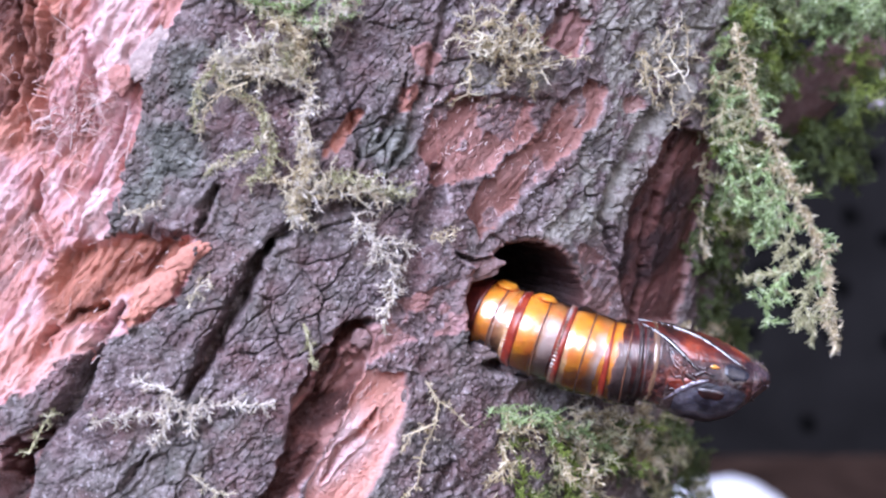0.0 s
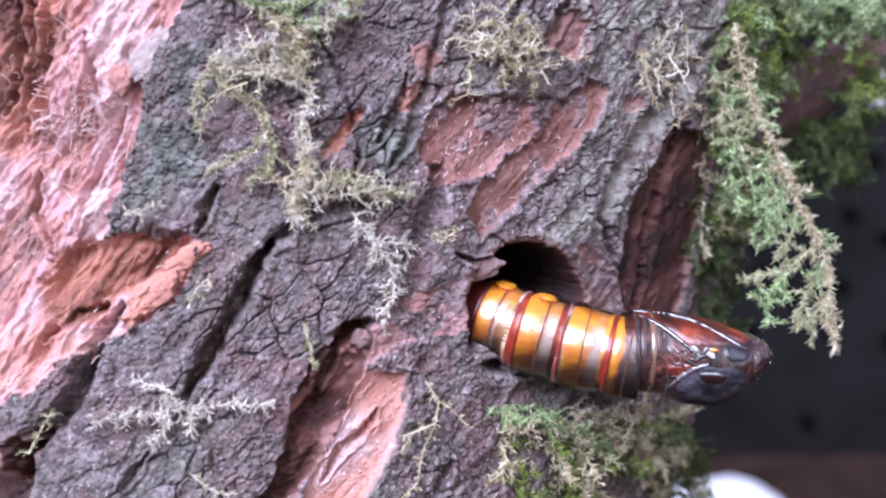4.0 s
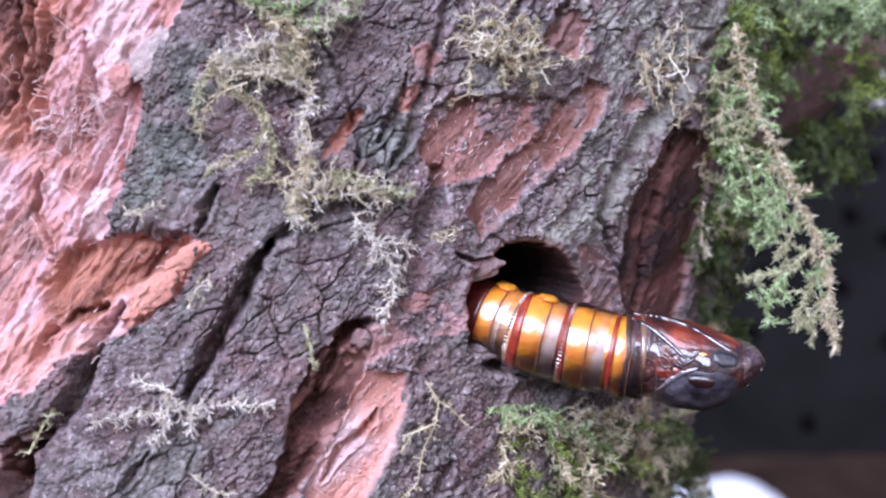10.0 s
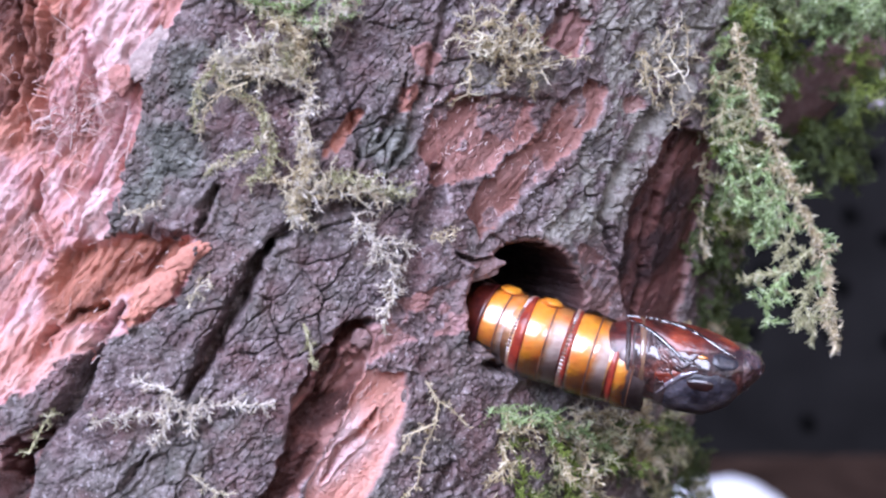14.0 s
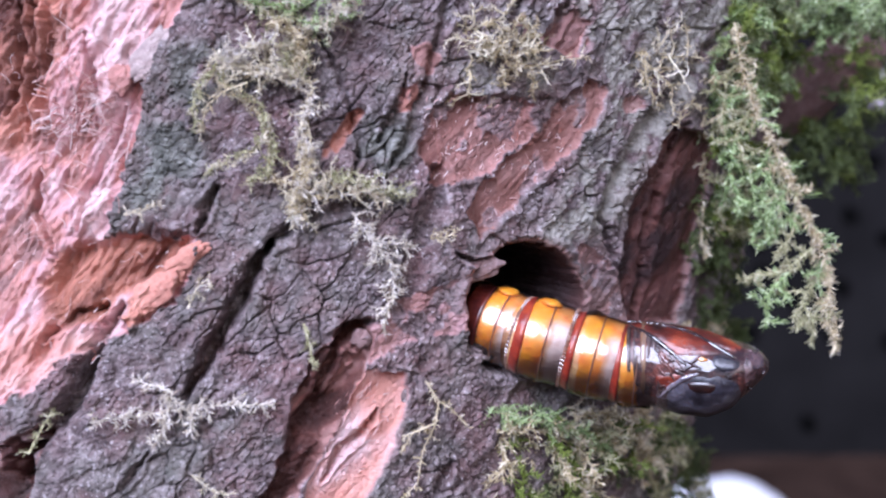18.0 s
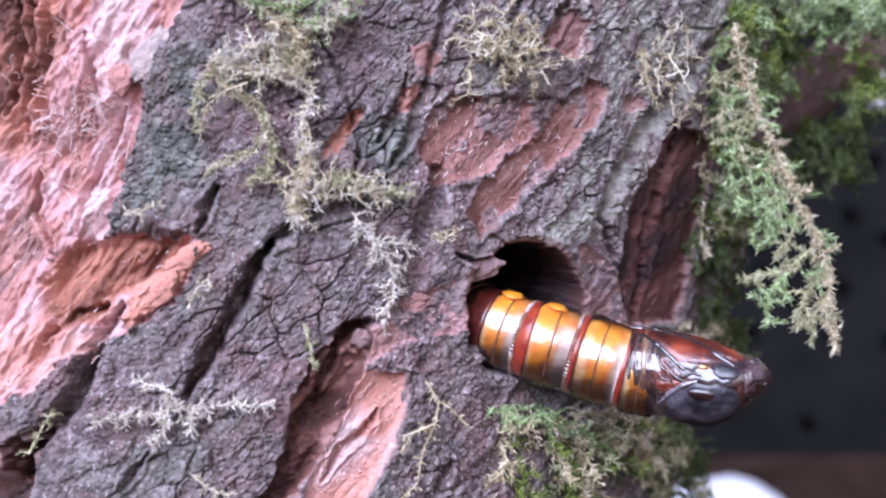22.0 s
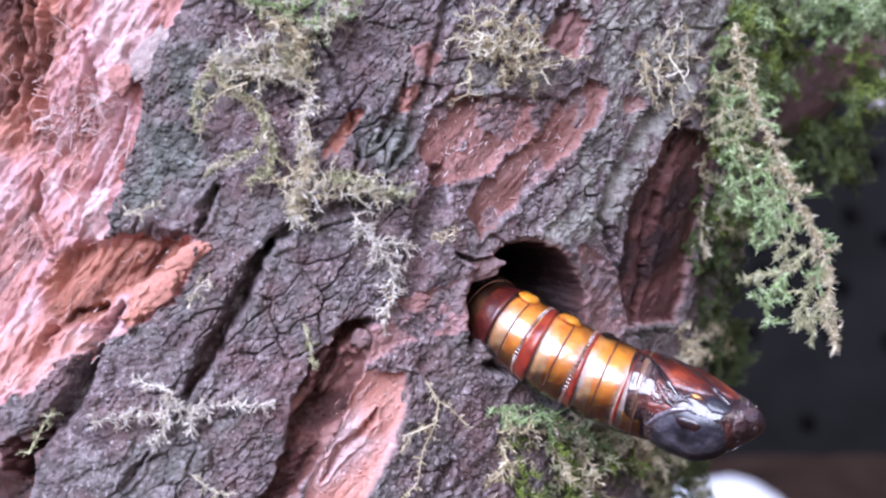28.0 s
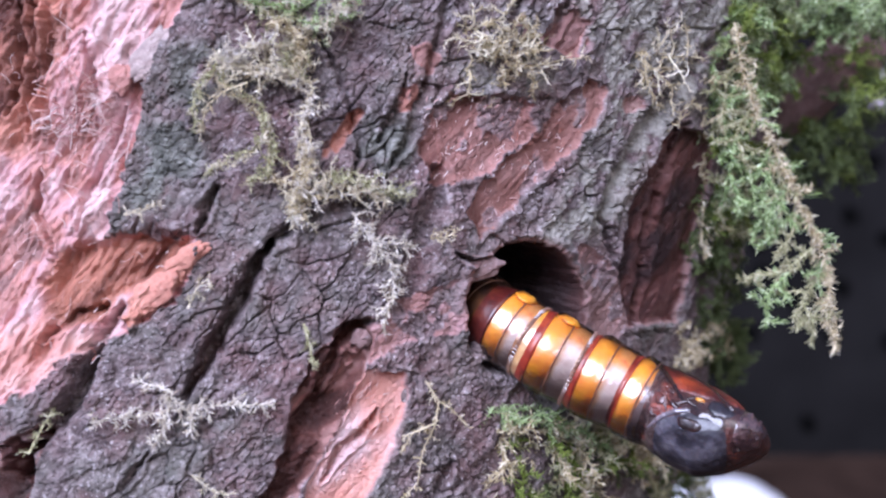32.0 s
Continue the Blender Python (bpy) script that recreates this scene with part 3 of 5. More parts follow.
def moss_plume(seed, label, points, mats, strands, spread):
    """Several leafy strands that run together over the bark."""
    rng = np.random.default_rng(seed)
    root, _ = on_trunk(*points[0])
    clump = tagged(empty("moss_plume", root), label, "moss", group="moss on the trunk")
    for k in range(strands):
        off = rng.normal(size=2) * spread * 0.7
        line = [(u + off[0] + rng.normal() * spread * 0.5, v + off[1] + rng.normal() * spread * 0.5) for u, v in points]
        first = int(rng.integers(0, max(1, len(line) - 2))) if k > 1 else 0
        path = surface_path(line[first:], 0.001 + 0.0035 * rng.random(), 9 * len(line), 13.0, seed + k * 3.7)
        thin = strands < 3
        sprig(rng, "sprig", path, mats[k % len(mats)], clump, 0.0011 if thin else 0.00135, 2.2 if thin else 2.9, 0.00024, 5 if thin else 9, 0.0026 if thin else 0.0044, 0.7)


for plume in PLUMES:
    moss_plume(*plume)
moss_cushion("wiry straw-coloured moss tuft on the bark", 15, (872, 88), (72, 50), 34, -10, [MOSS_STRAW, MOSS_STRAW, MOSS_PALE], (60, 105), per=2.4, leaf=0.0014, curl=2.4, branches=4, thick=0.00036, rise=0.8)
moss_cushion("small wiry straw moss tuft", 16, (1150, 105), (34, 38), 9, -60, [MOSS_STRAW, MOSS_PALE], (70, 140), per=1.2, leaf=0.0014, curl=2.4, branches=3, thick=0.00028, rise=0.8)
moss_creeper("thin pale moss strand creeping over the bark", 17, [(620, 375), (650, 420), (690, 470), (690, 520), (675, 565)], MOSS_WHITE, leaf=0.0015, per=4.2, reach=0.0040, branches=28, side=[[(650, 420), (690, 430), (720, 435)]])
moss_creeper("pale feathery moss strand lying across the bark", 18, [(165, 745), (230, 735), (300, 725), (380, 715), (480, 712)], MOSS_WHITE, leaf=0.0015, per=3.6, reach=0.0034, branches=24, side=[[(300, 725), (310, 690), (240, 668)], [(300, 720), (290, 760), (275, 790)], [(345, 715), (340, 740), (338, 765)]])
moss_creeper("branching straw-coloured moss stem on the bark", 19, [(745, 670), (768, 705), (760, 750), (740, 790), (730, 850), (700, 880)], MOSS_STRAW, per=2.0, branches=8, side=[[(768, 705), (790, 720), (815, 750)], [(755, 745), (720, 760), (700, 795)]])
moss_cushion("thick green and straw moss cushion below the burrow", 20, (985, 790), (115, 85), 44, -80, [MOSS_STRAW, MOSS_MIXED, MOSS_SHADED, MOSS_LEMON, MOSS_STRAW], (70, 150), down=0.8, curl=1.6, leaf=0.0018, per=4.4, thick=0.00026)
moss_cushion("dry moss at the foot of the cushion", 21, (1110, 770), (70, 60), 26, -80, [MOSS_STRAW, MOSS_MIXED], (50, 100), curl=1.3, leaf=0.0014)
moss_cushion("green moss low on the shaded trunk edge, shade painted in", 22, (1190, 810), (55, 90), 50, -70, [MOSS_SHADED, MOSS_SHADED, MOSS_MIXED], (30, 80))
moss_cushion("lush green moss mat on the edge of the trunk", 23, (1330, 60), (60, 110), 100, -75, [MOSS_GREEN, MOSS_GREEN, MOSS_MINT, MOSS_LEMON], (40, 100), rise=0.9, leaf=0.0017)
moss_cushion("green moss mat hanging on the trunk's edge", 24, (1290, 270), (50, 120), 60, -75, [MOSS_LEMON, MOSS_SHADED, MOSS_MINT, MOSS_MIXED], (40, 100), rise=0.8, leaf=0.0022)

moss_cushion("green moss along the shaded trunk edge, shade painted in", 25, (1262, 460), (45, 130), 60, -80, [MOSS_SHADED], (25, 70), rise=0.5)
moss_cushion("green moss below the hanging frond, shade painted in", 26, (1275, 600), (40, 70), 40, -80, [MOSS_SHADED], (25, 60), rise=0.5)
moss_cushion("tangled straw moss by the dark bark plate", 27, (1235, 180), (22, 50), 10, -80, [MOSS_STRAW], (60, 120), per=0.5, curl=2.4, thick=0.00034, rise=0.8, branches=2)
moss_cushion("dry pale moss tuft beside the pupa", 28, (1222, 610), (36, 22), 16, 50, [MOSS_STRAW], (40, 80), rise=0.9)
moss_creeper("short green moss shoot on the bark", 29, [(535, 570), (545, 610), (552, 650)], MOSS_MIXED, branches=5, reach=0.002)
moss_creeper("small pale moss shoot on the bark", 30, [(225, 380), (250, 376), (285, 362)], MOSS_PALE, branches=4, reach=0.002)
moss_creeper("small pale moss shoot low on the bark", 32, [(340, 835), (370, 860), (400, 872)], MOSS_PALE, branches=5, reach=0.002)
moss_creeper("green moss shoot in a bark crack", 33, [(60, 800), (85, 750), (100, 725)], MOSS_MIXED, branches=6, reach=0.002)
moss_creeper("fine pale moss shoot beside a crack", 34, [(335, 545), (350, 510), (372, 490)], MOSS_PALE, branches=4, reach=0.002)

for seed, label, way, side in (
        (41, "long bare straw-coloured moss stem", [(880, 125), (940, 116), (985, 104), (1030, 102)], []),
        (42, "curved pale moss stem with short side shoots", [(1150, 100), (1190, 98), (1225, 102), (1255, 88)], [[(1190, 98), (1192, 70), (1185, 45)]]),
        (43, "pale forked moss stem hanging on the bark", [(1122, 105), (1124, 140), (1134, 165), (1152, 195)], [[(1126, 150), (1150, 152), (1178, 146)], [(1124, 120), (1150, 118), (1180, 122)]]),
        (44, "looped straw moss stem by the dark bark plate", [(1180, 225), (1185, 195), (1205, 180), (1225, 190)], []),
        (45, "pale moss stem trailing from the tuft", [(540, 200), (548, 250), (530, 300), (545, 345), (525, 385)], [[(530, 300), (500, 320), (465, 325)], [(545, 345), (580, 350), (640, 335)]]),
        (46, "curved pale moss stem at the tuft's edge", [(440, 150), (400, 165), (370, 190), (358, 235)], []),
        (47, "thin green moss stem below the tuft", [(470, 200), (480, 250), (472, 300), (440, 320)], []),
        (48, "short pale moss shoot in the crease", [(752, 420), (775, 418), (800, 405)], [])):
    moss_creeper(label, seed, way, MOSS_MIXED if seed == 47 else MOSS_STRAW, leaf=0.0013, per=1.6, branches=7, reach=0.0022, lift=0.003, thick=0.00019, side=side)
moss_cushion("straw moss curls on the trunk's edge", 49, (1250, 350), (32, 60), 16, -80, [MOSS_STRAW, MOSS_MIXED], (50, 100), per=2.0, curl=1.8, thick=0.0003, rise=0.9)


def trailing_moss():
    """Long feathery fronds that hang free in front of the trunk's edge."""
    rng = np.random.default_rng(31)
    depth = 0.262
    clump = tagged(empty("moss_clump", spot(1300, 60, depth)), "long hanging moss frond, pale brown stem, green side shoots", "moss", group="moss on the trunk")
    main = [(1300, 40), (1312, 120), (1340, 200), (1385, 290), (1420, 370), (1455, 440), (1470, 500), (1462, 560), (1482, 612)]

    def place(points, n, off=0.0):
        pts = np.array(points, dtype=float)
        f = np.linspace(0, len(pts) - 1, n)
        return [spot(np.interp(x, range(len(pts)), pts[:, 0]), np.interp(x, range(len(pts)), pts[:, 1]), depth - off) for x in f]

    sprig(rng, "stem", place(main, 60, 0.005), MOSS_STRAW, clump, 0.0018, 7.0, 0.00026, 44, 0.0036, 0.7)
    for k, (a, b, c) in enumerate((((1330, 190), (1300, 240), (1330, 300)), ((1370, 260), (1330, 320), (1340, 380)), ((1400, 330), (1370, 360), (1345, 410)), ((1420, 370), (1380, 400), (1340, 440)),
                    ((1450, 430), (1390, 480), (1310, 495)), ((1400, 480), (1360, 520), (1355, 575)), ((1465, 470), (1420, 530), (1410, 580)), ((1468, 520), (1440, 560), (1425, 575)),
                    ((1310, 110), (1270, 150), (1290, 210)), ((1320, 140), (1350, 180), (1330, 230)), ((1290, 60), (1260, 120), (1275, 180)), ((1440, 400), (1470, 450), (1440, 500)), ((1360, 270), (1390, 330), (1380, 370)),
                    ((1300, 150), (1280, 220), (1300, 290)), ((1370, 280), (1350, 350), (1370, 420)), ((1300, 250), (1290, 310), (1320, 370)), ((1410, 360), (1400, 420), (1370, 450)),)):
        sprig(rng, "shoot", place((a, b, c), 16, 0.004), MOSS_MIXED if k in (6, 7) else MOSS_MINT if k % 4 else MOSS_MIXED, clump, 0.0018, 6.0, 0.00030, 7, 0.0055, 0.55)
    far = tagged(empty("moss_clump", spot(1480, 100, 0.30)), "green moss on the trunk's far side, partly in painted shade", "moss", group="moss on the trunk")
    for k in range(120):
        q = rng.random()
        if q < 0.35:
            u, v, mat, near, far_off = rng.uniform(1440, 1560), rng.uniform(-50, 30), MOSS_MINT if rng.random() < 0.7 else MOSS_SHADED, 0.272, 0.31
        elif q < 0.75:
            u, v, mat, near, far_off = rng.uniform(1395, 1545), rng.uniform(190, 290), MOSS_LEMON if rng.random() < 0.15 else MOSS_SHADED, 0.30, 0.335
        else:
            u, v, mat, near, far_off = rng.uniform(1480, 1570), rng.uniform(40, 160), MOSS_LEMON if rng.random() < 0.4 else MOSS_SHADED, 0.285, 0.33
        if v > 330 - max(0, u - 1430) * 0.9:
            continue
        path = bent(rng, spot(u, v, rng.uniform(near, far_off)), (rng.normal() * 0.5, -0.2, -0.9), rng.uniform(50, 120) * STEP, 0.8, 0.6)
        sprig(rng, "sprig", path, mat, far, 0.0019, 4.5, 0.0002, 5, 0.005)


trailing_moss()


# ---- loose bark, fibres and the things behind ----
def lump_mesh(seed, size, squash, rough=0.35, facets=3):
    """A crumb of bark or a stone: a lumpy, angular ball."""
    bm = bmesh.new()
    bmesh.ops.create_icosphere(bm, subdivisions=facets, radius=1)
    for q in bm.verts:
        n = noise.noise(q.co * 1.6 + Vector((seed * 3.1, 0, 0))) + 0.5 * noise.noise(q.co * 4 + Vector((0, seed * 2.3, 0)))
        q.co *= 1 + rough * n
        q.co = Vector((q.co.x * size * squash[0], q.co.y * size * squash[1], q.co.z * size * squash[2]))
    me = bpy.data.meshes.new("lump")
    bm.to_mesh(me)
    me.polygons.foreach_set("use_smooth", [True] * len(me.polygons))
    return me


def bark_flakes():
    """Loose flakes that stand proud of the trunk."""
    rng = np.random.default_rng(77)
    for u, v, size, squash, turn, inner, tone in (
            (862, 618, 30, (1.2, 0.7, 0.75), 5, 0, 0), (838, 640, 16, (1.0, 0.8, 0.8), 30, 0, 0), (905, 650, 14, (1.2, 0.7, 0.7), 0, 0, 0),
            (265, 100, 40, (0.5, 0.35, 1.3), -38, 0.35, 0.0), (215, 140, 20, (1.0, 0.6, 1.1), -20, 0.9, 0.3), (330, 455, 26, (1.6, 0.45, 0.6), 35, 1, 0.28),
            (268, 520, 30, (1.5, 0.45, 0.7), 40, 1, 0.25), (640, 600, 16, (1, 0.7, 0.9), 0, 0.5, 0.6), (900, 110, 26, (0.6, 0.5, 1.4), -30, 0, 0),
            (915, 60, 24, (0.6, 0.5, 1.3), -25, 0.8, 0.6), (1010, 130, 24, (0.7, 0.45, 1.3), -40, 0, 0), (790, 460, 16, (1.3, 0.6, 0.7), 20, 0, 0),
            (850, 476, 24, (1.6, 0.5, 0.7), 20, 0.5, 0.6), (735, 690, 20, (1.0, 0.4, 1.3), -20, 0, 0), (1080, 230, 22, (0.7, 0.4, 1.4), -35, 0, 0)):
        p, n = on_trunk(u, v, 0.0 if inner else -0.0002)
        me = lump_mesh(rng.integers(99), size * STEP, (squash[0], squash[1] * 0.6, squash[2]), 0.4, 4)
        me.materials.append(BARK)
        for key, value in (("inner", inner), ("tone", tone), ("lichen", 0.8 if size == 40 else 0.0), ("rust", 0.8 if inner == 1 else 0.0)):
            me.attributes.new(key, "FLOAT", "POINT").data.foreach_set("value", np.full(len(me.vertices), value, dtype=np.float32))
        flake = new("bark_flake", me)
        flake.parent = TRUNK
        flake.matrix_basis = Matrix.Translation(Vector(p) - TRUNK.location) @ pose(0, 0, 0, 0, -turn, 0)


def fibre_material():
    m, t, b = material("pale bark fibre", 0.5, 0.4)
    r = t.nodes.new("ShaderNodeNewGeometry").outputs["Random Per Island"]
    t.links.new(ramp(t, r, (0.0, (0.45, 0.16, 0.11)), (0.4, (0.72, 0.46, 0.42)), (1.0, (0.94, 0.85, 0.82))), b.inputs["Base Color"])
    return m


FIBRE = fibre_material()


def bark_fibres(name, seed, area, count, aim, length, lift, label):
    """Fine shreds that stand off torn bark, within a rectangle u, v, u, v."""
    rng = np.random.default_rng(seed)
    shreds = Tuft()
    for _ in range(count):
        u, v = rng.uniform(area[0], area[2]), rng.uniform(area[1], area[3])
        p, n = on_trunk(u, v, 0.0)
        p = p - n * lift
        g = radians(aim + rng.normal() * 24)
        way = np.array([math.cos(g), 0, math.sin(g)]) + n * rng.uniform(0.0, 0.5)
        way /= np.linalg.norm(way)
        shreds.stem(bent(rng, p, way, rng.uniform(*length) * STEP, 0.9, 0.2, 8), rng.uniform(0.00004, 0.00015))
    ob = link_mesh(name, np.array(shreds.verts) - np.array(TRUNK.location), shreds.faces, FIBRE, TRUNK, label)
    return tagged(ob, kind="stuff")


bark_flakes()
# the whitish shreds of sets 5 and 6 also stand in for glints
for seed, area, count, aim, length, lift in ((1, (0, 60, 230, 420), 70, 78, (15, 50), 0.0012), (2, (55, 140, 185, 245), 170, 20, (20, 75), 0.0002), (3, (10, 380, 180, 650), 60, 50, (12, 40), 0.0012),
                                             (4, (590, 680, 700, 870), 60, 60, (8, 24), 0.0010), (5, (750, 175, 930, 320), 110, 65, (7, 18), 0.0002), (6, (850, 170, 1055, 400), 130, 60, (7, 18), 0.0002), (7, (200, 440, 350, 580), 30, 45, (12, 40), 0.001),
                                             (8, (95, 0, 205, 300), 90, 80, (25, 70), 0.0008)):
    bark_fibres("bark_fibre", seed, area, count, aim, length, lift, "fine pale shreds of torn bark")


def limb_stub():
    """The mossy stump of a limb behind the trunk's edge."""
    stub = tagged(empty("limb_stub", spot(1330, 190, 0.335)), "broken brown limb stub under moss", "branch")
    verts, faces, n = [], [], 64
    along = np.linspace(0, 1, 60)
    a, b = spot(1230, 300, 0.330) - np.array(stub.location), spot(1560, 60, 0.325) - np.array(stub.location)
    d = (b - a) / np.linalg.norm(b - a)
    e = np.cross(d, (0, 1, 0))
    f = np.cross(d, e)
    for s in along:
        r = (58 - 8 * s) * STEP * 1.4 * math.sqrt(max(0.0, 1 - max(0, s - 0.86) ** 2 / 0.0197))
        for k in range(n):
            q = 2 * math.pi * k / n
            w = r * (1 + 0.16 * noise.noise((math.cos(q) * 2.2, math.sin(q) * 2.2, s * 3)) + 0.07 * noise.noise((math.cos(q) * 9, math.sin(q) * 9, s * 6)))
            verts.append(a + (b - a) * s + w * (e * math.cos(q) + f * math.sin(q)))
    for j in range(len(along) - 1):
        for k in range(n):
            x, y = j * n + k, j * n + (k + 1) % n
            faces.append((x, y, y + n, x + n))
    ob = link_mesh("bark", verts, faces, BARK, stub)
    for key, value in (("inner", 0.7), ("tone", 0.58)):
        ob.data.attributes.new(key, "FLOAT", "POINT").data.foreach_set("value", np.full(len(verts), value, dtype=np.float32))


limb_stub()


def plain(name, colour, rough=0.8):
    m, t, b = material(name, rough, 0.03)
    c = ramp(t, grain(t, coords(t), 30, 4), (0.3, tuple(x * 0.8 for x in colour)), (0.7, colour))
    t.links.new(c, b.inputs["Base Color"])
    return m


def things_behind():
    stone = lump_mesh(4, 1.0, (1, 1, 1), 0.12, 4)
    stone.materials.append(plain("white stone", (0.86, 0.86, 0.9)))
    ob = tagged(new("white_stone", stone), "large pale white stone on the earth", "stone")
    # behind the trunk's foot, resting on the earth
    ob.matrix_world = Matrix.Translation((0.535, 2.35, -0.012)) @ Matrix.Diagonal((0.138, 0.10, 0.068, 1))
    post = bpy.data.meshes.new("panel")
    bm = bmesh.new()
    bmesh.ops.create_cube(bm, size=1)
    bmesh.ops.bevel(bm, geom=bm.edges[:], offset=0.06, segments=2, affect="EDGES")
    bm.to_mesh(post)
    post.materials.append(plain("pale painted wood", (0.5, 0.45, 0.47)))
    board = tagged(new("pale_panel", post), "small pale panel fixed to the grey wall", "panel")
    board.matrix_world = Matrix.Translation((1.18, 2.985, 0.90)) @ Matrix.Diagonal((0.26, 0.034, 0.11, 1))
    # dark holes in the board wall: solid discs, their shade painted black
    hole = bpy.data.meshes.new("hole")
    bm = bmesh.new()
    bmesh.ops.create_cone(bm, cap_ends=True, segments=20, radius1=0.022, radius2=0.019, depth=0.012, matrix=Matrix.Rotation(radians(90), 4, "X"))
    bm.to_mesh(hole)
    hole.materials.append(plain("black disc for hole shade", (0.002, 0.002, 0.002)))
    rng = np.random.default_rng(9)
    wall = bpy.data.objects["wall_back"]
    for u in range(1330, 1600, 78):
        for v in range(300, 790, 105):
            if rng.random() < 0.35:
                continue
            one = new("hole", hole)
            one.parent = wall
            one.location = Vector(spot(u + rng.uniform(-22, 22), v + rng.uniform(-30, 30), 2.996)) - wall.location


things_behind()


# ---- the pupa ----
def skin(name, colours, rough, coat=0.5, gleam=0.2, relief=0.0004):
    """Smooth living tissue, mottled at two scales."""
    m, t, b = material(name, rough, 0.5)
    here = coords(t)
    t.links.new(ramp(t, sums(t, "ADD", sums(t, "MULTIPLY", grain(t, here, 420, 5), 0.7), sums(t, "MULTIPLY", grain(t, here, 120, 3), 0.3)), *colours), b.inputs["Base Color"])
    b.inputs["Coat Weight"].default_value, b.inputs["Coat Roughness"].default_value = coat, gleam
    bump(t, b, grain(t, here, 700, 4), 0.4, relief)
    return m


def flesh_material(bands, length, crest):
    """The moth's body under the clear shell. bands: colours along its z axis, from 0 at the tail end to 1; crest: the colour of its upper side."""
    m, t, b = material("moth flesh", 0.45, 0.4)
    here = coords(t)
    split = t.nodes.new("ShaderNodeSeparateXYZ")
    t.links.new(here, split.inputs[0])
    wander = sums(t, "MULTIPLY", sums(t, "SUBTRACT", grain(t, here, 260, 3), 0.5), 0.0022)
    f = sums(t, "ADD", sums(t, "DIVIDE", sums(t, "ADD", split.outputs[2], wander), length), 1.0)
    c = ramp(t, f, *bands)
    upper = ramp(t, sums(t, "ADD", sums(t, "MULTIPLY", split.outputs[0], 100.0), sums(t, "MULTIPLY", grain(t, here, 300, 3), 0.15)), (0.47, (0, 0, 0)), (0.60, (1, 1, 1)))
    c = mix(t, sums(t, "MULTIPLY", upper, 0.85), c, crest)
    c = mix(t, 0.5, c, ramp(t, grain(t, here, 330, 5), (0.30, (0.18, 0.14, 0.12)), (0.46, (0.5, 0.48, 0.46)), (0.72, (0.80, 0.76, 0.72))), "OVERLAY")
    t.links.new(c, b.inputs["Base Color"])
    b.inputs["Coat Weight"].default_value, b.inputs["Coat IOR"].default_value, b.inputs["Coat Roughness"].default_value = 1.0, 2.1, 0.20
    bump(t, b, sums(t, "ADD", grain(t, here, 330, 3), sums(t, "MULTIPLY", grain(t, here, 1300, 3), 0.3)), 0.5, 0.0006)
    return m


def clear_shell_material():
    """Thin clear amber shell: mostly see-through, a little milky, with a soft gloss."""
    m = bpy.data.materials.new("clear pupal shell")
    m.use_nodes = True
    t = m.node_tree
    b = t.nodes["Principled BSDF"]
    here = coords(t)
    b.inputs["Base Color"].default_value = (0.42, 0.34, 0.34, 1)
    b.inputs["Roughness"].default_value = 0.30
    b.inputs["Coat Weight"].default_value, b.inputs["Coat Roughness"].default_value, b.inputs["Coat IOR"].default_value = 1.0, 0.20, 1.7
    clear = t.nodes.new("ShaderNodeBsdfTransparent")
    clear.inputs[0].default_value = (1.0, 0.98, 0.95, 1)
    gloss = t.nodes.new("ShaderNodeBsdfGlossy")
    gloss.inputs["Roughness"].default_value = 0.20
    n = node(t, "ShaderNodeBump", Strength=0.5, Distance=0.0007)
    t.links.new(sums(t, "ADD", grain(t, here, 330, 3), sums(t, "MULTIPLY", grain(t, here, 1300, 3), 0.25)), n.inputs["Height"])
    for shader in (b, gloss):
        t.links.new(n.outputs[0], shader.inputs["Normal"])
    milky, coated = t.nodes.new("ShaderNodeMixShader"), t.nodes.new("ShaderNodeMixShader")
    t.links.new(ramp(t, grain(t, here, 500, 4), (0.35, (0.0,) * 3), (0.7, (0.05,) * 3)), milky.inputs[0])
    t.links.new(clear.outputs[0], milky.inputs[1])
    t.links.new(b.outputs[0], milky.inputs[2])
    edge = node(t, "ShaderNodeFresnel", IOR=1.5)
    t.links.new(n.outputs[0], edge.inputs["Normal"])
    t.links.new(edge.outputs[0], coated.inputs[0])
    t.links.new(milky.outputs[0], coated.inputs[1])
    t.links.new(gloss.outputs[0], coated.inputs[2])
    t.links.new(coated.outputs[0], t.nodes["Material Output"].inputs[0])
    return m


CLEAR = clear_shell_material()
MEMBRANE = skin("wet red membrane", [(0.32, (0.10, 0.014, 0.012)), (0.50, (0.27, 0.032, 0.016)), (0.68, (0.42, 0.075, 0.022))], 0.3)
# darker copy of the membrane; on the rear ring it paints in burrow shade
DIM_MEMBRANE = skin("dark red membrane", [(0.32, (0.03, 0.006, 0.006)), (0.50, (0.085, 0.014, 0.011)), (0.68, (0.16, 0.032, 0.016))], 0.3)
TUBERCLE = skin("dull amber skin", [(0.32, (0.55, 0.19, 0.010)), (0.5, (0.80, 0.32, 0.012)), (0.68, (0.90, 0.42, 0.03))], 0.4, 0.3, 0.3)
SUTURE = skin("brown seam", [(0.3, (0.13, 0.05, 0.03)), (0.7, (0.36, 0.17, 0.09))], 0.35)
SPINE = chitin("dark spines", [(0.3, (0.10, 0.03, 0.02)), (0.7, (0.35, 0.22, 0.16))], 0.3)
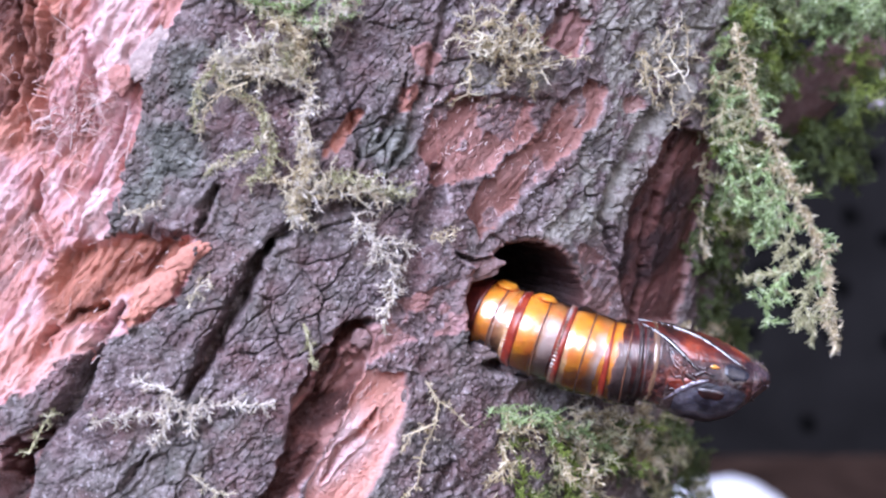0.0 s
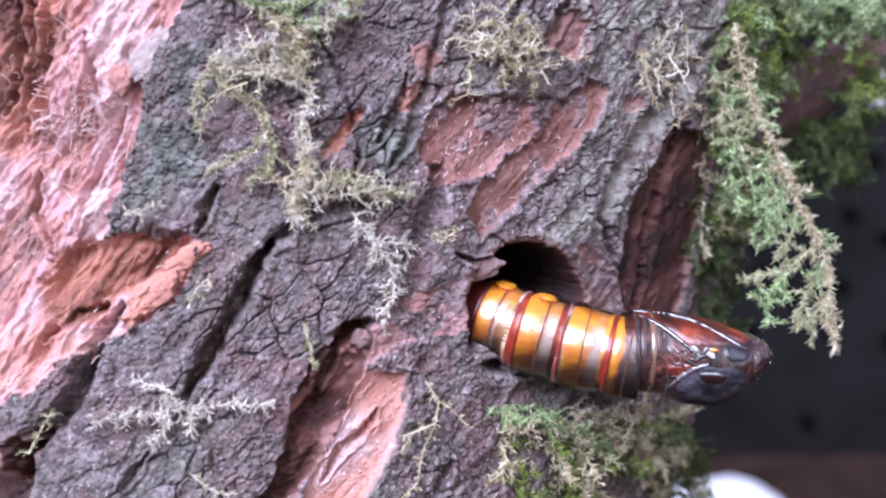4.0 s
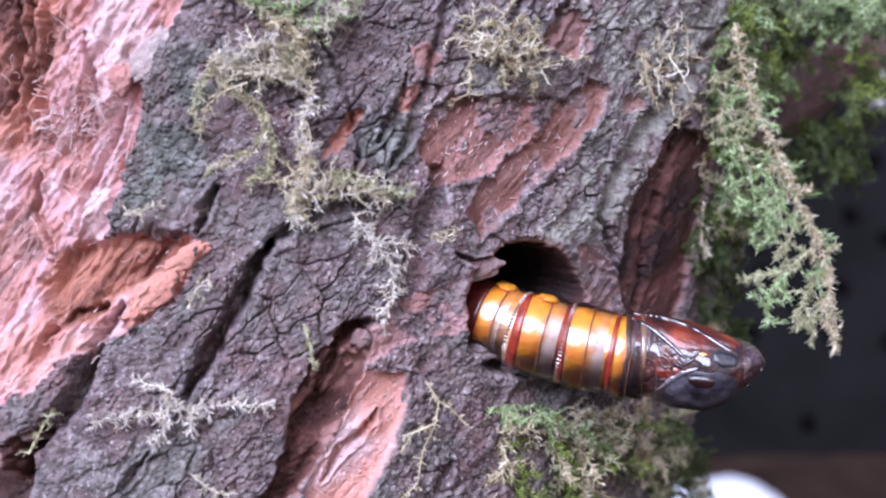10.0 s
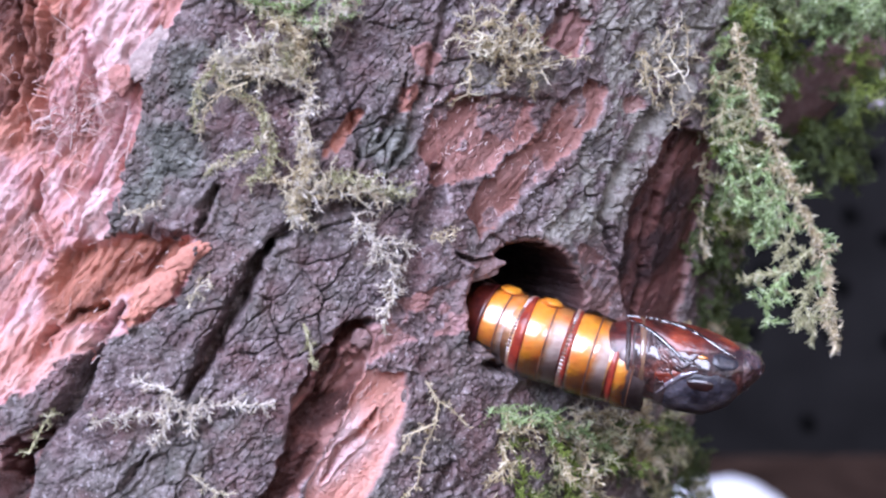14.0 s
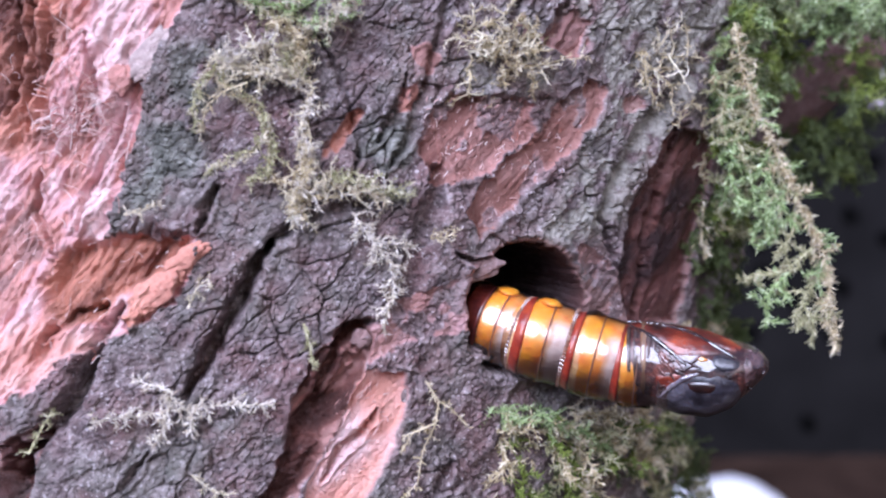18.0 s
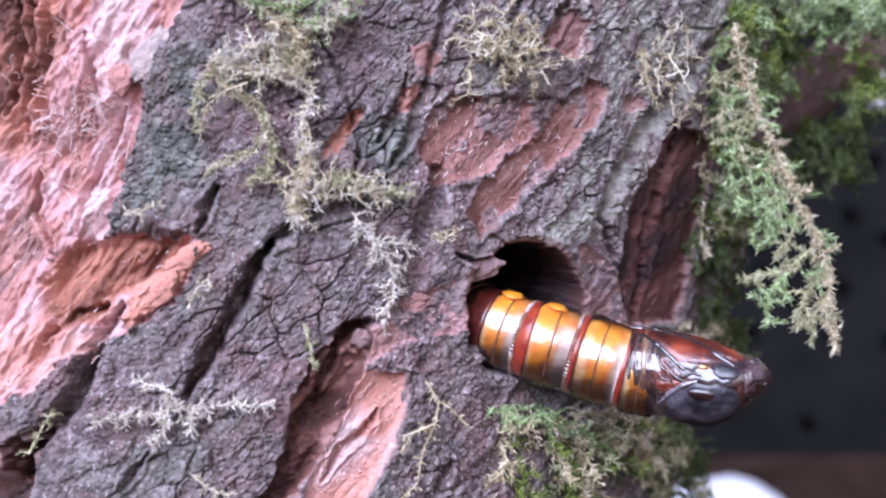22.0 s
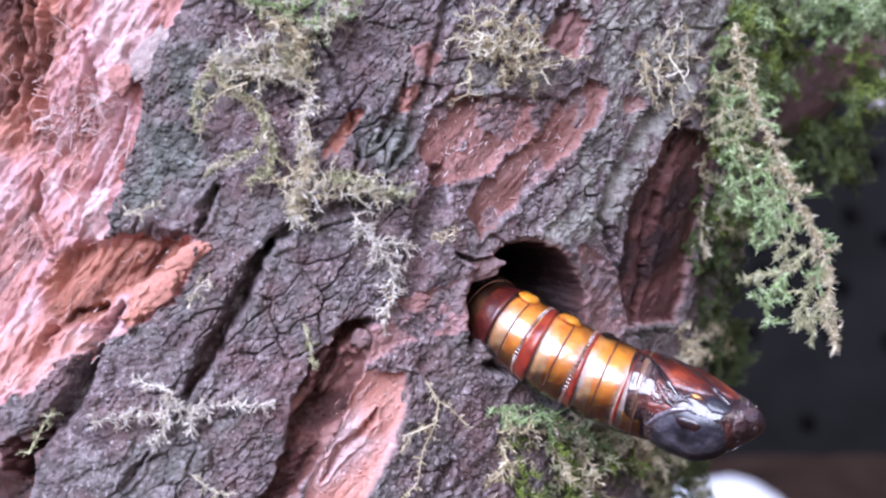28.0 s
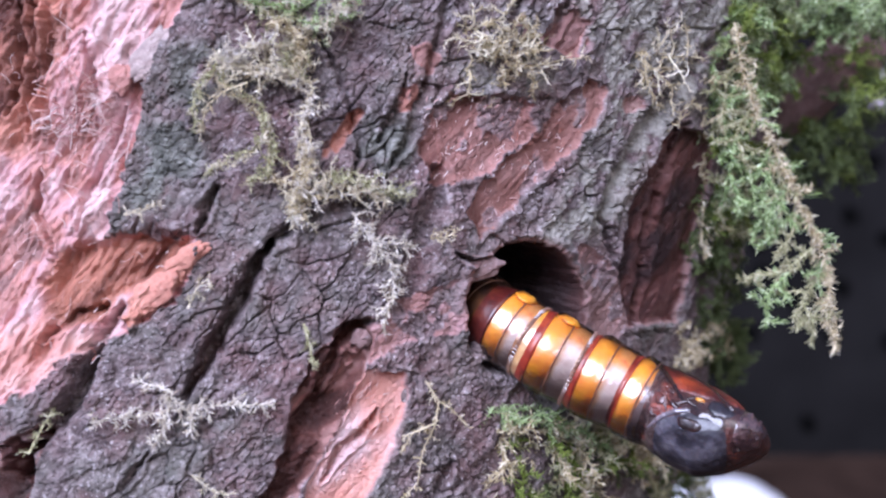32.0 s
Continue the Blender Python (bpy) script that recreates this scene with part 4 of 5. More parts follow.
WING = chitin("red-brown wing case", [(0.3, (0.02, 0.004, 0.003)), (0.50, (0.11, 0.014, 0.007)), (0.70, (0.38, 0.06, 0.013))], 0.38, grain_scale=160, coat=0.22, ripple=0.0012)
SMOKE = chitin("smoky grey shell", [(0.32, (0.016, 0.014, 0.019)), (0.50, (0.046, 0.041, 0.053)), (0.70, (0.15, 0.135, 0.16))], 0.35, grain_scale=260, coat=0.45, shine=0.25, ripple=0.0013, gleam=0.24, knobs=420.0)
THORAX = chitin("dark brown shell", [(0.3, (0.012, 0.007, 0.008)), (0.52, (0.065, 0.026, 0.024)), (0.70, (0.24, 0.07, 0.045))], 0.34, grain_scale=260, coat=0.9, ripple=0.0034, gleam=0.06, knobs=620.0, shine=0.25)
CAP = chitin("granular brown shell", [(0.3, (0.020, 0.010, 0.011)), (0.5, (0.062, 0.032, 0.034)), (0.7, (0.20, 0.12, 0.12))], 0.25, grain_scale=400, ripple=0.0022)
RING_GREY = chitin("grey-brown shell", [(0.3, (0.03, 0.018, 0.017)), (0.55, (0.085, 0.056, 0.052)), (0.75, (0.19, 0.13, 0.12))], 0.3, grain_scale=220, coat=0.35, gleam=0.15, ripple=0.0026, knobs=500.0, shine=0.3)
PALE_RIM = chitin("pale amber rim", [(0.3, (0.10, 0.05, 0.035)), (0.7, (0.27, 0.16, 0.09))], 0.25, grain_scale=200, coat=1.0, gleam=0.15)
RIDGE = chitin("polished dark shell", [(0.3, (0.012, 0.006, 0.006)), (0.7, (0.05, 0.02, 0.018))], 0.15, grain_scale=300, coat=1.0, ripple=0.0003, gleam=0.05)
# pale colour paints in the white highlight along the plate's edge
HIGHLIGHT_RIM = chitin("polished rim with painted highlight", [(0.3, (0.08, 0.065, 0.08)), (0.7, (0.30, 0.26, 0.30))], 0.15, grain_scale=300, coat=1.0, gleam=0.06)
WINDOW = chitin("dark red translucent spot", [(0.3, (0.008, 0.003, 0.003)), (0.7, (0.035, 0.008, 0.006))], 0.35, grain_scale=260, coat=0.2)
AMBER_SPOT = chitin("amber shell", [(0.3, (0.5, 0.15, 0.01)), (0.7, (0.75, 0.35, 0.03))], 0.25)
U = STEP * 1.02


def lathe(name, profile, mat, parent, squash=1.0, n=72, label="", frill=0.0):
    """A ring-shaped shell turned about its z axis; profile holds (z, radius)."""
    verts, faces = [], []
    for z, r in profile:
        for k in range(n):
            q = 2 * math.pi * k / n
            w = r * (1 + frill * noise.noise((math.cos(q) * 2.1, math.sin(q) * 2.1, z * 900)))
            verts.append((w * math.cos(q), w * math.sin(q) * squash, z))
    for j in range(len(profile) - 1):
        for k in range(n):
            a, b = j * n + k, j * n + (k + 1) % n
            faces.append((a, b, b + n, a + n))
    return link_mesh(name, verts, faces, mat, parent, label)


def shell_ring(plate, radius, spined):
    """One ring of the abdomen: a clear plate, highest at its rear rim, a seam across it, spines along its front, red membrane behind."""
    long_, r = plate * U, radius * U
    hull = 0.94 * r
    shape = [(0.0, 0.95), (0.03, 0.985), (0.08, 1.012), (0.18, 1.022), (0.34, 1.016), (0.46, 1.006), (0.49, 0.999), (0.53, 0.996), (0.70, 0.985), (0.88, 0.968), (1.0, 0.955)]
    n, verts, faces = 84, [], []
    fs = sorted({*np.linspace(0, 1, 26), *(f for f, _ in shape)})
    for f in fs:
        level = np.interp(f, [x for x, _ in shape], [y for _, y in shape])
        for k in range(n):
            q = 2 * math.pi * k / n
            knob = 0.055 * math.exp(-((f - 0.22) / 0.16) ** 2) * math.exp(-(((q + math.pi) % (2 * math.pi) - math.pi - 0.12) / 0.30) ** 2)
            w = hull * (level + knob + 0.008 * noise.noise((math.cos(q) * 2.1 + radius, math.sin(q) * 2.1, f * 3)))
            verts.append((w * math.cos(q), w * math.sin(q), -long_ * (1 - f)))
    for j in range(len(fs) - 1):
        for k in range(n):
            a, b = j * n + k, j * n + (k + 1) % n
            faces.append((a, b, b + n, a + n))
    ring = link_mesh("abdominal_ring", verts, faces, CLEAR, PUPA, "clear glossy shell ring over amber flesh")
    back = -long_ - (33 if radius < 75 else 25) * U
    lathe("membrane", [(back, r * 0.79), (back + 8 * U, r * 0.825), (-long_ - 14 * U, r * 0.855), (-long_ - 6 * U, r * 0.888), (-long_ - 1 * U, r * 0.91), (-long_ + 1 * U, r * 0.87)], DIM_MEMBRANE if radius < 75 and spined else MEMBRANE, ring, label="soft red membrane", frill=0.012)
    lathe("seam", [(-long_ * 0.50 - 1.3 * U, hull * 0.975), (-long_ * 0.50 - 0.6 * U, hull * 1.001), (-long_ * 0.50 + 0.6 * U, hull * 0.999), (-long_ * 0.50 + 1.3 * U, hull * 0.97)], SUTURE, ring, label="thin brown seam", frill=0.006)
    if spined:
        verts, faces, n = [], [], 62
        for k in range(n):
            q = 2 * math.pi * (k + 0.3 * noise.noise((k * 1.7, radius, 0))) / n
            e, d = np.array([math.cos(q), math.sin(q), 0]), np.array([-math.sin(q), math.cos(q), 0])
            at = e * hull * 0.955 + np.array([0, 0, -3.0 * U])
            first, tall = len(verts), 1 + 0.3 * noise.noise((k * 0.9, radius, 4))
            verts += [at + d * 2.0 * U, at - d * 2.0 * U, at + np.array([0, 0, -3 * U]) + e * 1.2 * U, at + e * 2.4 * U * tall + np.array([0, 0, 6.5 * U * tall])]
            faces += [(first, first + 1, first + 3), (first + 1, first + 2, first + 3), (first + 2, first, first + 3), (first, first + 2, first + 1)]
        link_mesh("spine_band", verts, faces, SPINE, ring, "row of tiny pale-tipped spines", smooth=False)
        bm = bmesh.new()
        bmesh.ops.create_icosphere(bm, subdivisions=3, radius=1)
        for q in bm.verts:
            q.co = q.co * (1 + 0.18 * noise.noise(q.co * 1.7 + Vector((radius, 0, 0))))
            q.co = Vector((hull * 0.93 * math.cos(0.16) + q.co.x * 8 * U, hull * 0.93 * math.sin(0.16) + q.co.y * 24 * U, -long_ * 0.66 + q.co.z * 21 * U))
        bump_mesh = bpy.data.meshes.new("tubercle")
        bm.to_mesh(bump_mesh)
        bump_mesh.polygons.foreach_set("use_smooth", [True] * len(bump_mesh.polygons))
        bump_mesh.materials.append(TUBERCLE)
        knob_part = new("tubercle", bump_mesh)
        knob_part.parent = ring
        lathe("front_edge", [(-4 * U, hull * 0.957), (-2 * U, hull * 0.961), (0, hull * 0.955), (1.5 * U, hull * 0.93)], SUTURE, ring, frill=0.006)
    return ring


def flesh_band(length, radius, bands, crest):
    """The moth's own ring of flesh, which slides under the clear plates."""
    long_, r = length * U, radius * U
    prof = [(-long_ * (1 - f), r * float(np.interp(f, (0, 0.065, 0.175, 0.26, 0.345, 0.5, 0.6, 0.8, 1.0), (0.74, 0.775, 0.832, 0.857, 0.876, 0.887, 0.886, 0.862, 0.82)))) for f in np.linspace(0, 1, 36)]
    return lathe("body_band", prof, flesh_material(bands, long_, crest), PUPA, label="amber and pale band of the moth inside", frill=0.01)


HEAD_Z = np.array([-30, 0, 45, 95, 145, 185, 215, 238, 250, 254.0])
HEAD_TOP = np.array([60, 68, 66, 61, 54, 44, 34, 22, 11, 0.5])
HEAD_LOW = np.array([-60, -67, -70, -81, -84, -69, -46, -25, -11, -0.5])
HEAD_WIDE = np.array([58, 67, 70, 78, 86, 86, 74, 54, 30, 0.5])


def head_point(z, q, lift=0.0):
    """A place on the pupa's fore part: z along it, q degrees from its upper side towards the viewer."""
    top, low, wide = np.interp(z, HEAD_Z, HEAD_TOP), np.interp(z, HEAD_Z, HEAD_LOW), np.interp(z, HEAD_Z, HEAD_WIDE)
    c, h = (top + low) / 2, (top - low) / 2
    return np.array([c + (h + lift) * math.cos(radians(q)), (wide + lift) * math.sin(radians(q)), z * 0.92]) * U


def head_plate(name, mat, parent, edges, lift, label="", n=26, m=18, ribs=0, waves=0.0):
    """A raised plate on the fore part. edges: (z, low angle, high angle) along it."""
    zs = np.linspace(edges[0][0], edges[-1][0], n)
    e = np.array(edges, dtype=float)
    verts, faces = [], []
    for i, z in enumerate(zs):
        a, b = np.interp(z, e[:, 0], e[:, 1]), np.interp(z, e[:, 0], e[:, 2])
        for j in range(m):
            f = j / (m - 1)
            swell = (1 - abs(2 * f - 1) ** 4) * (1 - abs(2 * i / (n - 1) - 1) ** 6)
            up = lift * swell - 1.5 * (1 - swell)
            if ribs:
                up += waves * math.sin(f * ribs * math.pi * 2) * swell
            verts.append(head_point(z, a + (b - a) * f, up))
    for i in range(n - 1):
        for j in range(m - 1):
            a = i * m + j
            faces.append((a, a + 1, a + m + 1, a + m))
    return link_mesh(name, verts, faces, mat, parent, label)


def head_ridge(name, mat, parent, points, thick, label=""):
    """A rounded ridge along points (z, angle) of the fore part."""
    pts = np.array(points, dtype=float)
    n, verts, faces = 40, [], []
    wob = len(points) * thick
    path = [head_point(np.interp(x, range(len(pts)), pts[:, 0]), np.interp(x, range(len(pts)), pts[:, 1]), 3.4 - 0.6 * thick) for x in np.linspace(0, len(pts) - 1, n)]
    for k, p in enumerate(path):
        d = path[min(k + 1, n - 1)] - path[max(k - 1, 0)]
        d /= np.linalg.norm(d)
        e = np.cross(d, (0, 1, 0))
        e /= np.linalg.norm(e) + 1e-9
        f = np.cross(d, e)
        r = thick * U * math.sin(math.pi * (0.08 + 0.87 * k / n)) ** 0.6 * (1 + 0.35 * noise.noise((k * 0.35, wob, 0)))
        verts += [p + r * (e * math.cos(q * 0.785) + 0.8 * f * math.sin(q * 0.785)) for q in range(8)]
    for k in range(n - 1):
        for q in range(8):
            a, b = 8 * k + q, 8 * k + (q + 1) % 8
            faces.append((a, b, b + 8, a + 8))
    return link_mesh(name, verts, faces, mat, parent, label)


def build_fore_part(parent):
    verts, faces = [], []
    zs = np.concatenate([np.linspace(14, 200, 62), np.linspace(204, 254, 30)])
    n = 72
    for z in zs:
        for k in range(n):
            q = 360 * k / n
            verts.append(head_point(z, q, 0.8 * noise.noise((math.cos(radians(q)) * 4, math.sin(radians(q)) * 4, z * 0.06))))
    for j in range(len(zs) - 1):
        for k in range(n):
            a, b = j * n + k, j * n + (k + 1) % n
            faces.append((a, b, b + n, a + n))
    fore = link_mesh("fore_body", verts, faces, THORAX, parent, "glossy dark brown head and thorax")
    head_plate("wing_case", WING, fore, [(0, 4, 24), (40, 8, 44), (90, 16, 70), (130, 28, 66), (170, 46, 56)], 3.0, "translucent red-brown wing case")
    head_plate("wing_case", WING, fore, [(55, -24, 8), (100, -14, 24), (150, 4, 44), (185, 20, 50), (205, 34, 44)], 3.5, "translucent red-brown wing case")
    head_ridge("wing_ridge", RIDGE, fore, [(2, 22), (40, 44), (75, 64), (104, 80)], 4.5)
    head_ridge("wing_ridge", RIDGE, fore, [(0, -4), (60, 6), (110, 24), (150, 44), (190, 62)], 5.0)
    head_ridge("leg_case", THORAX, fore, [(50, 64), (66, 78), (88, 90), (110, 96)], 4.5)
    head_plate("back_plate", SMOKE, fore, [(62, 128, 160), (80, 108, 205), (120, 88, 215), (160, 85, 215), (190, 95, 205), (204, 120, 185)], 4.0, "smoky grey finely ribbed back plate", ribs=9, waves=1.3)
    head_ridge("plate_rim", HIGHLIGHT_RIM, fore, [(56, 136), (76, 113), (98, 98), (124, 89)], 4.6, "polished rim with painted highlight")
    head_plate("plate_spot", WINDOW, fore, [(104, 103, 108), (120, 98, 118), (142, 97, 117), (158, 102, 110)], 4.3, "dark red translucent spot")
    head_plate("eye_cover", SMOKE, fore, [(148, 62, 76), (166, 56, 86), (186, 62, 84), (198, 70, 78)], 2.0, "smooth dark eye cover")
    head_plate("leg_case", WING, fore, [(48, 100, 116), (70, 96, 120), (95, 90, 104), (112, 90, 94)], 1.6, "red-brown leg case")
    for low_z, high_z in ((52, 74),):
        head_plate("fore_ring", RING_GREY, fore, [(low_z, 48 + low_z * 0.7, 236), (high_z, 56 + high_z * 0.7, 236)], 2.4, "grey-brown translucent ring", m=30)
    head_plate("cheek_spot", AMBER_SPOT, fore, [(122, 67, 71), (130, 65, 73), (142, 67, 70)], 3.4, "small amber spot")
    for z, q, zz, qq, thick in ((52, 58, 84, 86, 3.2), (54, 70, 80, 98, 3.0), (54, 88, 86, 104, 2.6), (56, 62, 104, 90, 2.6), (84, 84, 130, 82, 3.2), (100, 74, 138, 70, 2.6), (54, 108, 72, 122, 2.6)):
        head_ridge("leg_case", THORAX, fore, [(z, q), ((z * 2 + zz) / 3, (q * 2 + qq) / 3 + 4), ((z + zz * 2) / 3, (q + qq * 2) / 3 - 4), (zz, qq)], thick)
    head_plate("head_cap", CAP, fore, [(202, -180, 180), (230, -180, 180), (250, -180, 180)], 1.4, "granular pinkish-brown head tip", m=40)
    rng = np.random.default_rng(5)
    for k in range(5):
        z, q = 215 + 30 * rng.random(), rng.uniform(-20, 140)
        bm = bmesh.new()
        bmesh.ops.create_icosphere(bm, subdivisions=2, radius=2.6 * U, matrix=Matrix.Translation(head_point(z, q, 2.0)))
        me = bpy.data.meshes.new("tubercle")
        bm.to_mesh(me)
        me.materials.append(CAP)
        knob = new("tubercle", me)
        knob.parent = fore
    return fore


PUPA_AT = spot(868, 545, 0.240)
PUPA = tagged(empty("pupa", PUPA_AT), "glossy moth pupa banded amber and red-brown, leaving its burrow", "moth pupa")
FORE = build_fore_part(PUPA)
# plate length and girth of each ring, from the burrow outwards, then the colours of the flesh beneath
AMBER, TAN, GREY, BURROW_SHADE, CREST = (0.92, 0.38, 0.012), (0.66, 0.38, 0.17), (0.68, 0.56, 0.53), (0.05, 0.022, 0.014), (0.86, 0.34, 0.010)
BANDED = [(0.0, (0.30, 0.11, 0.04)), (0.14, TAN), (0.31, (0.74, 0.48, 0.24)), (0.345, (0.84, 0.30, 0.012)), (0.50, AMBER), (0.62, (0.80, 0.27, 0.010)), (0.67, (0.60, 0.34, 0.18)), (0.76, GREY), (1.0, (0.56, 0.44, 0.42))]
PLATED = [(0.0, (0.30, 0.11, 0.04)), (0.14, TAN), (0.31, (0.84, 0.56, 0.28)), (0.345, (0.86, 0.36, 0.02)), (0.54, AMBER), (0.66, (0.80, 0.28, 0.010)), (0.70, (0.16, 0.10, 0.10)), (0.80, (0.15, 0.11, 0.115)), (1.0, (0.12, 0.09, 0.09))]
# rearmost ring: the dark of the burrow is painted into its flesh
SHADE_BANDS = [(0.0, BURROW_SHADE), (0.5, (0.13, 0.05, 0.02)), (0.8, (0.20, 0.08, 0.02)), (1.0, BURROW_SHADE)]
RINGS, FLESH = [], []
for plate, girth, spined, bands in ((54, 69, False, SHADE_BANDS), (63, 73, True, BANDED), (75, 76, True, BANDED), (70, 77, False, BANDED), (56, 75.5, False, PLATED)):
    RINGS.append(shell_ring(plate, girth, spined))
    size = 96 if bands is PLATED else 118 if plate >= 70 else 104
    FLESH.append((flesh_band(size, girth, bands, BURROW_SHADE if bands is SHADE_BANDS else CREST), size * 0.655 - plate))
lathe("fore_membrane", [(-52 * U, 44 * U), (-44 * U, 52 * U), (-24 * U, 56 * U), (-10 * U, 60 * U), (6 * U, 64 * U), (18 * U, 67 * U), (23 * U, 66 * U)], DIM_MEMBRANE, FORE, label="soft red membrane", frill=0.012)
lathe("fore_rim", [(20 * U, 64 * U), (22 * U, 68.5 * U), (26 * U, 70 * U), (30 * U, 69.5 * U), (33 * U, 67 * U)], PALE_RIM, FORE, label="pale amber rim", frill=0.008)
for low_z, high_z, wide in ((-2, 8, 66.0), (9, 19, 68.0), (30, 43, 69.5), (39, 52, 69.0), (48, 62, 68.5)):
    lathe("fore_ring", [(low_z * U, (wide - 4) * U), ((low_z + 3) * U, (wide - 0.6) * U), ((low_z + 8) * U, wide * U), ((high_z - 5) * U, (wide - 1.5) * U), (high_z * U, (wide - 4) * U)], RING_GREY, FORE, label="grey-brown translucent ring", frill=0.012)

# where the front edges of the four outer rings stand: seconds, then u and v of each
FRONTS = [
    (0.0, 905, 577, 982, 605, 1060, 632, 1131, 649), (3.0, 905, 577, 984, 603, 1058, 622, 1132, 640), (9.0, 905, 577, 986, 603, 1061, 618, 1134, 632), (12.0, 910, 583, 992, 607, 1073, 628, 1142, 646),
    (16.5, 918, 588, 995, 620, 1068, 650, 1138, 675), (18.0, 910, 587, 993, 612, 1077, 637, 1146, 652), (20.5, 918, 593, 1000, 624, 1080, 647, 1149, 670), (22.0, 917, 594, 1002, 620, 1082, 645, 1152, 667),
    (25.5, 920, 592, 1003, 628, 1080, 652, 1150, 675), (28.0, 932, 598, 1010, 643, 1086, 678, 1147, 705), (29.0, 928, 597, 1005, 645, 1081, 680, 1139, 706), (30.5, 928, 597, 1005, 645, 1081, 680, 1139, 706), (32.0, 926, 598, 1008, 645, 1084, 682, 1138, 712)]
# how far the flesh has crept forward under each of those rings
CREEP = [
    (0.0, 0, 0, 12, -22), (3.0, 0, 0, 8, -14), (9.0, 0, 0, 6, -12), (12.0, 2, 2, 4, -12), (16.5, 4, 3, 8, -8), (18.0, 4, 3, 14, 2), (20.5, 8, 6, 22, 8), (22.0, 10, 8, 22, 12), (23.0, 12, 12, 24, 12), (24.0, 22, 22, 28, 12),
    (25.5, 30, 30, 31, 14), (28.0, 32, 31, 28, 12), (28.5, 32, 31, 14, 4), (29.0, 32, 31, 2, -2), (30.5, 32, 31, 0, -4), (31.0, 32, 30, 0, -4), (31.5, 16, 16, 0, -4), (32.0, 2, 0, 0, -2)]


def glide(table, t, k):
    return float(np.interp(t, [row[0] for row in table], [row[k] for row in table]))


